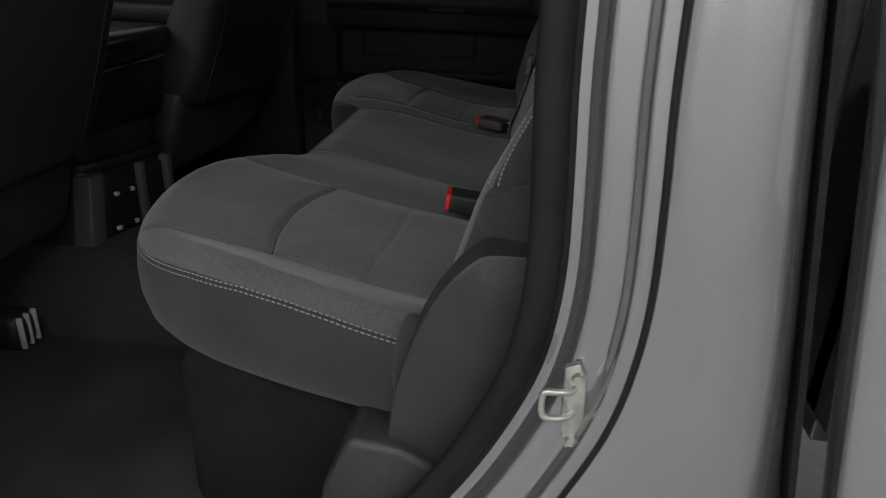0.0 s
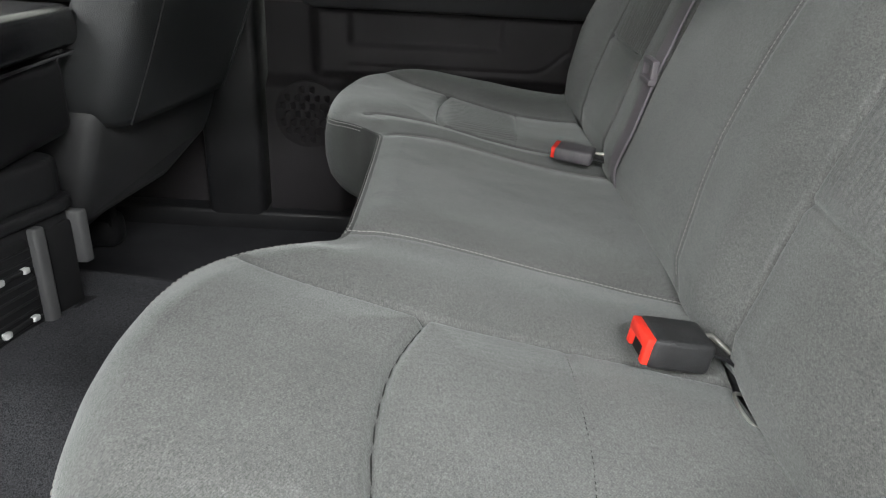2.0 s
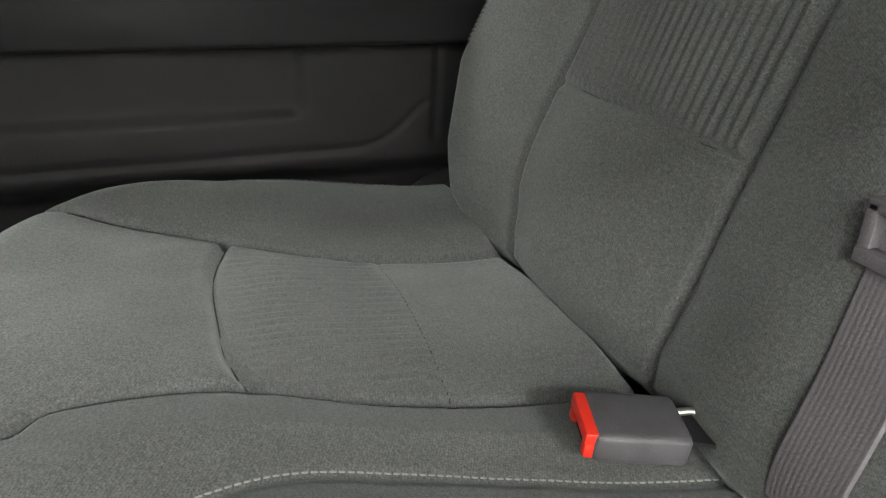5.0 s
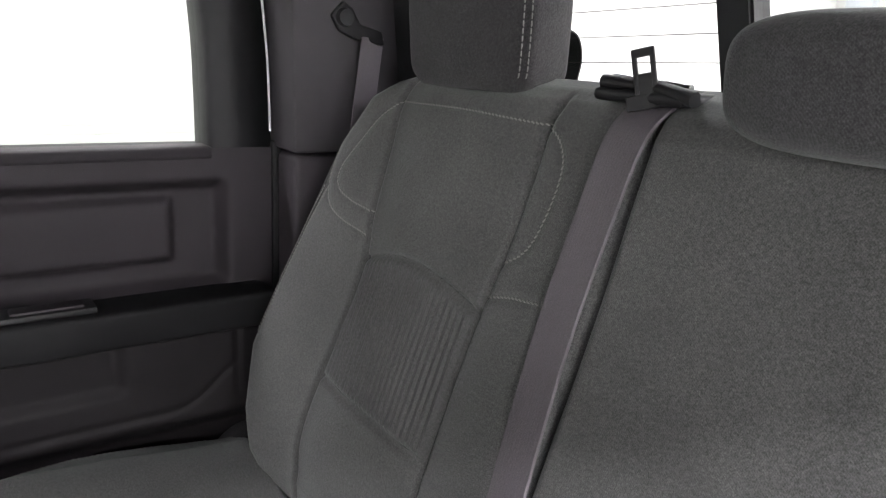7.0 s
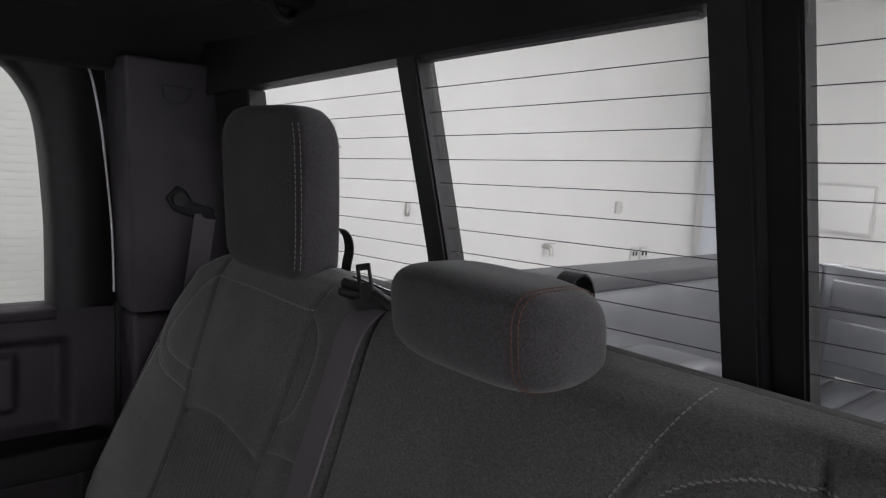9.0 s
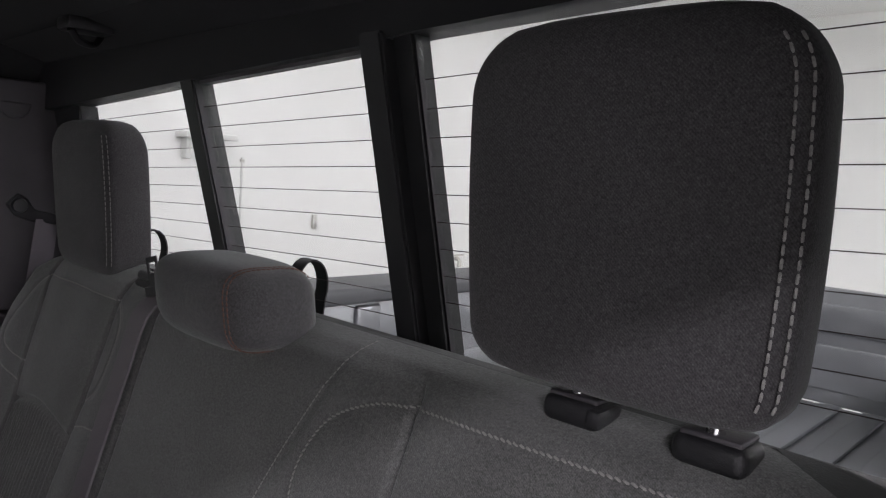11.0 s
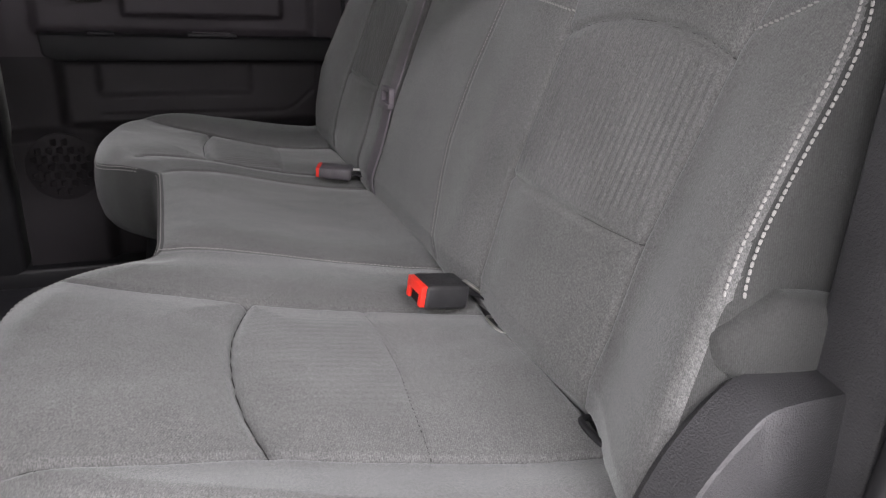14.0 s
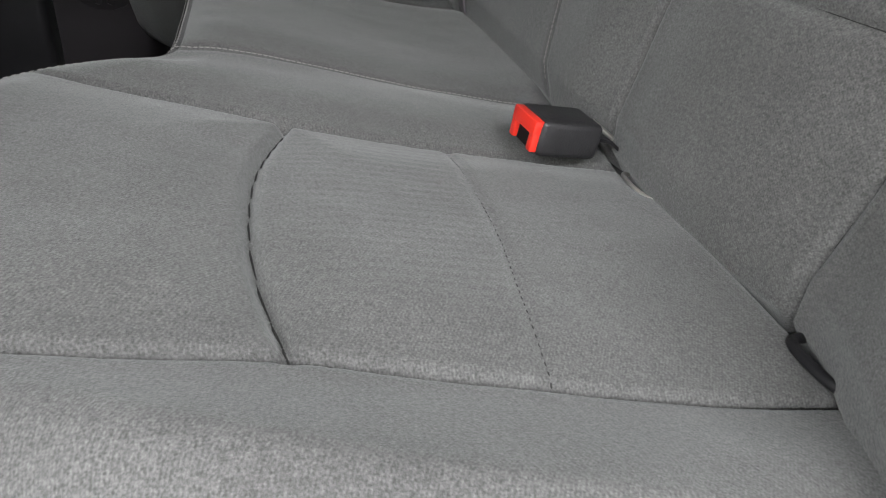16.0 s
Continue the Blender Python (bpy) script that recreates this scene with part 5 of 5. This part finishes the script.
# ---- front seats and console ----
def front_seat(y0, y1, x0, skew, rails, label):
    """Front seat from behind: back shell with a soft upper panel, lower skirt, cushion, rails."""
    fs = thing("front_seat", (x0 - 0.25, (y0 + y1) / 2, FLOOR), label, "car seat", "front seats")
    cy, hw = (y0 + y1) / 2, (y1 - y0) / 2
    verts, faces, m = [], [], 60
    levels = np.linspace(0.43, 1.02, 40)
    for z in levels:
        k = np.interp(z, [0.43, 0.45, 0.48, 0.56, 0.8, 0.95, 1.02], [0.86, 0.94, 0.975, 0.99, 0.95, 0.84, 0.62])
        xr = x0 + 0.36 * (z - 0.29) - 0.02 * ((z - 0.62) / 0.35) ** 2
        th = np.interp(z, [0.43, 0.47, 0.6, 0.95, 1.02], [0.10, 0.15, 0.16, 0.12, 0.06])
        for j in range(m):
            a = 2 * math.pi * j / m
            sp = lambda v, e: math.copysign(abs(v) ** e, v)
            verts.append((xr - th / 2 + th / 2 * sp(math.cos(a), 0.55) + skew * hw * k * sp(math.sin(a), 0.32), cy + hw * k * sp(math.sin(a), 0.32), z))
    for i in range(len(levels) - 1):
        for j in range(m):
            faces.append((i * m + j, i * m + (j + 1) % m, (i + 1) * m + (j + 1) % m, (i + 1) * m + j))
    faces.append(tuple(range(m))[::-1])
    faces.append(tuple(range((len(levels) - 1) * m, len(levels) * m)))
    raw("backrest", verts, faces, LEATHER, fs, "dark vinyl seat back")
    for s in (-1, 1):
        pts = [(x0 + 0.36 * (z - 0.29) - 0.02 * ((z - 0.62) / 0.35) ** 2 - 0.004 + skew * s * hw * 0.74, cy + s * hw * 0.74, z) for z in np.linspace(0.43, 0.98, 20)]
        part("back_piping", tube(pts, 0.0025), BLACK, fs)
    o = math.copysign(hw, cy)
    own = prism([(cy - o * 0.97, 0.470), (cy + o * 0.97, 0.465), (cy + o * 1.0, 0.36), (cy + o * 0.85, 0.312), (cy + o * 0.1, 0.262), (cy - o * 0.90, 0.235), (cy - o * 1.0, 0.27)], x0 - 0.13, x0 + 0.036, "x", 0.022, 4)
    for v in own.verts:
        v.co.x += skew * (v.co.y - cy) - 0.30 * (0.45 - v.co.z) - 0.5 * (v.co.y - cy) ** 2
    part("lower_skirt", own, SHIELD, fs, "dark grey plastic lower back panel")
    part("cushion", box((x0 - 0.52, y0 + 0.02, 0.20), (x0 - 0.10, y1 - 0.02, 0.36), 0.05, 4), LEATHER, fs)
    back = 0.14 if cy > 0 else 0.0
    for ry in rails:
        rail = part("rail", box((x0 - 0.60, ry, FLOOR), (x0 - 0.05 - back, ry + 0.075, FLOOR + 0.09), 0.03, 4), BLACK, fs, "black seat rail")
        for k in (0, 1, 2) if cy < 0 else ():
            part("rail_clip", box((x0 - 0.058 - back, ry + 0.010 + 0.022 * k, FLOOR + 0.012), (x0 - 0.046 - back, ry + 0.016 + 0.022 * k, FLOOR + 0.085), 0.002), ALUMINIUM, rail, "pale metal clip")
        part("rail_leg", box((x0 - 0.25, ry + 0.005, FLOOR + 0.04), (x0 - 0.20, ry + 0.04, 0.24), 0.006), RUBBER, fs)
    return fs


front_seat(0.285, 0.745, -0.833, 0.19, (0.36, 0.62), "dark vinyl front passenger seat seen from behind")
front_seat(-0.70, -0.100, -0.895, 0.0, (-0.62, -0.35), "dark vinyl driver seat seen from behind")
console = thing("centre_console", (-1.0, 0.03, FLOOR), "black centre console with rear air vents", "console")
rnd = lambda v, e: math.copysign(abs(v) ** e, v)


def nose(x, half, flat):
    """Plan outline of the console with a rounded rear end at x; the sides run forward under the front seats."""
    arc = [(x - flat + flat * rnd(math.cos(a), 0.5), 0.054 + half * rnd(math.sin(a), 0.45)) for a in np.linspace(-math.pi / 2, math.pi / 2, 21)]
    return [(-1.6, 0.054 - half)] + arc + [(-1.6, 0.054 + half)]


part("body", prism(nose(-0.885, 0.118, 0.06), 0.135, 0.345, "z", 0.006), BLACK, console, "black plastic console body")
part("top_cap", prism(nose(-0.872, 0.126, 0.10), 0.343, 0.364, "z", 0.007, 3), BLACK, console, "rounded black cap")
part("shoulder", prism(nose(-0.882, 0.120, 0.10), 0.362, 0.432, "z", 0.014, 4), BLACK, console, "black upper console body")
vent = part("air_vent", box((-0.905, -0.020, 0.178), (-0.880, 0.070, 0.326), 0.010, 3), RUBBER, console, "two rear air vents")
for z in (0.277, 0.193):
    part("slide_tab", box((-0.884, 0.004, z - 0.0035), (-0.875, 0.052, z + 0.0035), 0.002, 2), BLACK, vent, "black slide tab")
    for y in (0.004, 0.043):
        part("tab_end", box((-0.882, y, z - 0.005), (-0.872, y + 0.009, z + 0.005), 0.002, 2), ALUMINIUM, vent, "chrome end of the slide tab")
for k in range(8):
    part("vane", box((-0.888, -0.012, 0.187 + 0.017 * k), (-0.878, 0.064, 0.191 + 0.017 * k), 0.001), BLACK, vent)
for y0, y1, z0 in ((-0.063, -0.024, 0.165), (0.070, 0.090, 0.155), (0.152, 0.170, 0.24)):
    part("vent_frame", box((-0.94, y0, z0), (-0.872, y1, 0.336), 0.005, 3), VENTGREY, console, "grey vertical vent frame")
part("vent_frame", box((-0.94, -0.066, 0.085), (-0.866, 0.172, 0.172), 0.012, 3), BLACK, console, "black lower edge of the vent panel")
part("pocket", box((-0.93, 0.092, 0.17), (-0.883, 0.150, 0.325), 0.006), RUBBER, console)
# the vent panel stands askew across the end of the console and its near edge runs out towards the floor
for ob in list(console.children) + list(vent.children):
    for v in ob.data.vertices:
        v.co.x += 0.35 * (v.co.y - 0.05)
        v.co.y -= 0.18 * max(0.0, 0.33 - v.co.z - FLOOR) * max(0.0, min(1.0, (0.02 - v.co.y) / 0.06))
part("lid", box((-1.40, -0.125, 0.575), (-0.868, 0.310, 0.645), 0.026, 4), GLOSS, console, "glossy black padded armrest lid")
part("bin", box((-1.39, -0.115, 0.432), (-0.885, 0.270, 0.574), 0.03, 4), BLACK, console)
part("trim_line", box((-1.385, -0.118, 0.566), (-0.878, 0.292, 0.572), 0.002), CHROME, console, "thin chrome line")

hook = thing("coat_hook", (0.165, 0.355, 1.345), "black folding hook over the rear window", "hook")
part("base", box((0.135, 0.33, 1.352), (0.20, 0.38, 1.372), 0.006), BLACK, hook)
part("arm", tube(curve([(0.14, 0.335, 1.352), (0.155, 0.345, 1.338), (0.18, 0.362, 1.338), (0.195, 0.375, 1.352)], 5), 0.005), BLACK, hook)

# ---- front of the cab ----
dash = tagged(thing("dashboard", (-1.85, 0, FLOOR), "black dashboard across the front of the cab", "dashboard"), kind="structure")
part("dash_top", prism([(-2.15, 0.70), (-2.15, 0.86), (-1.90, 0.87), (-1.72, 0.80), (-1.70, 0.66), (-1.78, 0.40), (-1.85, 0.05), (-2.15, 0.05)], -0.86, 0.86, "y", 0.02, 3), BLACK, dash)
for s in (-1, 1):
    fd = tagged(thing("door_4" if s > 0 else "door_5", (-1.3, s * 0.9, 0.08), "closed front door with dark inner panel", "door"), kind="structure")
    part("inner_panel", box((-1.86, min(s * 0.86, s * 0.95), 0.06), (-0.865, max(s * 0.86, s * 0.95), 0.89), 0.02, 3), DOORLOW, fd)
    part("armrest", box((-1.70, min(s * 0.78, s * 0.87), 0.58), (-0.95, max(s * 0.78, s * 0.87), 0.65), 0.02, 3), BLACK, fd)
tagged(part("trim_near_pillar", box((-0.86, -0.95, 0.05), (-0.73, -0.82, 1.37), 0.02, 3), PILLAR), "dark middle pillar behind the driver seat", "pillar", kind="structure")

# ---- truck bed behind the cab ----
bed = thing("truck_bed", (1.6, 0, GROUND + 0.4), "silver painted open truck bed", "truck bed")
BW, BF, BT, BE = 0.70, 0.38, 0.875, 2.85
part("bed_floor", box((0.42, -0.80, BF - 0.03), (BE, 0.80, BF), 0.004), BEDMETAL, bed)
for k in range(9):
    y = -0.60 + 0.15 * k
    part("floor_rib", box((0.45, y - 0.04, BF), (BE - 0.03, y + 0.04, BF + 0.016), 0.007), BEDMETAL, bed)
part("front_panel", box((0.42, -0.80, BF), (0.45, 0.80, 0.86), 0.006), BEDMETAL, bed)
for s in (-1, 1):
    side = part("bed_side", box((0.42, *sorted((s * (BW + 0.06), s * (BW + 0.13)))[:1], BF), (BE, sorted((s * (BW + 0.06), s * (BW + 0.13)))[1], BT - 0.02), 0.006), BEDMETAL, bed, "silver bed wall")
    part("rail_cap", box((0.42, min(s * BW, s * (BW + 0.20)), BT - 0.045), (BE + 0.02, max(s * BW, s * (BW + 0.20)), BT), 0.012, 3), material("rail_plastic", (0.075, 0.077, 0.082), 0.55, stain=0.1) if s < 0 else bpy.data.materials["rail_plastic"], bed, "dark grey rail cap")
    for x in (0.70, 1.02, 2.28, 2.56):
        part("wall_rib", box((x, min(s * (BW + 0.045), s * (BW + 0.065)), BF + 0.03), (x + 0.09, max(s * (BW + 0.045), s * (BW + 0.065)), BT - 0.06), 0.009, 3), BEDMETAL, side)
    arch = bmesh.new()
    prof = [(1.15, BF), (1.22, BF + 0.14), (1.33, BF + 0.22), (1.50, BF + 0.255), (1.68, BF + 0.255), (1.84, BF + 0.22), (1.95, BF + 0.14), (2.02, BF)]
    prism(prof, *sorted((s * 0.53, s * (BW + 0.07))), "y", 0.03, 4, arch)
    part("wheel_arch", arch, BEDMETAL, bed, "silver wheel arch", sharp=60)
    for x in (0.9, 2.2):
        part("drain_plug", box((x, min(s * (BW + 0.05), s * (BW + 0.062)), 0.66), (x + 0.022, max(s * (BW + 0.05), s * (BW + 0.062)), 0.70), 0.004), RUBBER, side)
    part("tail_post", box((BE - 0.12, min(s * (BW - 0.03), s * (BW + 0.10)), BF), (BE, max(s * (BW - 0.03), s * (BW + 0.10)), BT - 0.04), 0.015, 3), BEDMETAL, bed)
    for z in (0.46, 0.62, 0.78):
        part("post_bolt", box((BE - 0.127, s * BW - 0.012, z), (BE - 0.118, s * BW + 0.012, z + 0.022), 0.004), RUBBER, bed)
gate = part("tailgate", box((BE + 0.005, -0.70, BF), (BE + 0.055, 0.70, BT - 0.03), 0.012, 3), BEDMETAL, bed, "silver closed tailgate")
for y in (-0.45, 0.0, 0.45):
    panel = part("pressed_panel", box((BE - 0.008, y - 0.18, BF + 0.06), (BE + 0.008, y + 0.18, BF + 0.24), 0.007, 3), BEDMETAL, gate)
    part("pressed_panel", box((BE - 0.008, y - 0.18, BF + 0.29), (BE + 0.008, y + 0.18, BT - 0.09), 0.007, 3), BEDMETAL, gate)
cover = bmesh.new()
bmesh.ops.create_cone(cover, cap_ends=True, segments=32, radius1=0.062, radius2=0.056, depth=0.012, matrix=Matrix.Translation((2.24, 0.30, BF + 0.022)))
part("drain_cover", cover, RUBBER, bed, "black round cover on the bed floor")
cleat = part("tie_down_cleat", box((BE - 0.150, 0.642, 0.745), (BE - 0.118, 0.668, 0.795), 0.006, 3), RUBBER, bed, "black tie-down cleat")
for cz in (0.700, 0.840):
    part("horn", tube([(BE - 0.140, 0.655, 0.770), (BE - 0.150, 0.655, (cz + 0.77) / 2), (BE - 0.146, 0.655, cz)], 0.009, 10), RUBBER, cleat)
part("outer_side", prism([(0.492, -0.25), (BE, -0.25), (BE, BT - 0.01), (0.340, BT - 0.01)], -0.918, -0.862, "y", 0.012, 3), SILVER, bed, "silver outer bed side")
# a housing for each strip, the added fill strips too
for lx, ly, power in STRIPS:
    lamp = thing("ceiling_light", (lx, ly, TOP), "white ceiling strip light placed out of view", "ceiling light", "workshop ceiling lights")
    part("housing", box((lx - 1.22, ly - 0.17, 2.745), (lx + 1.22, ly + 0.17, TOP), 0.006), LAMPSKIN, lamp)
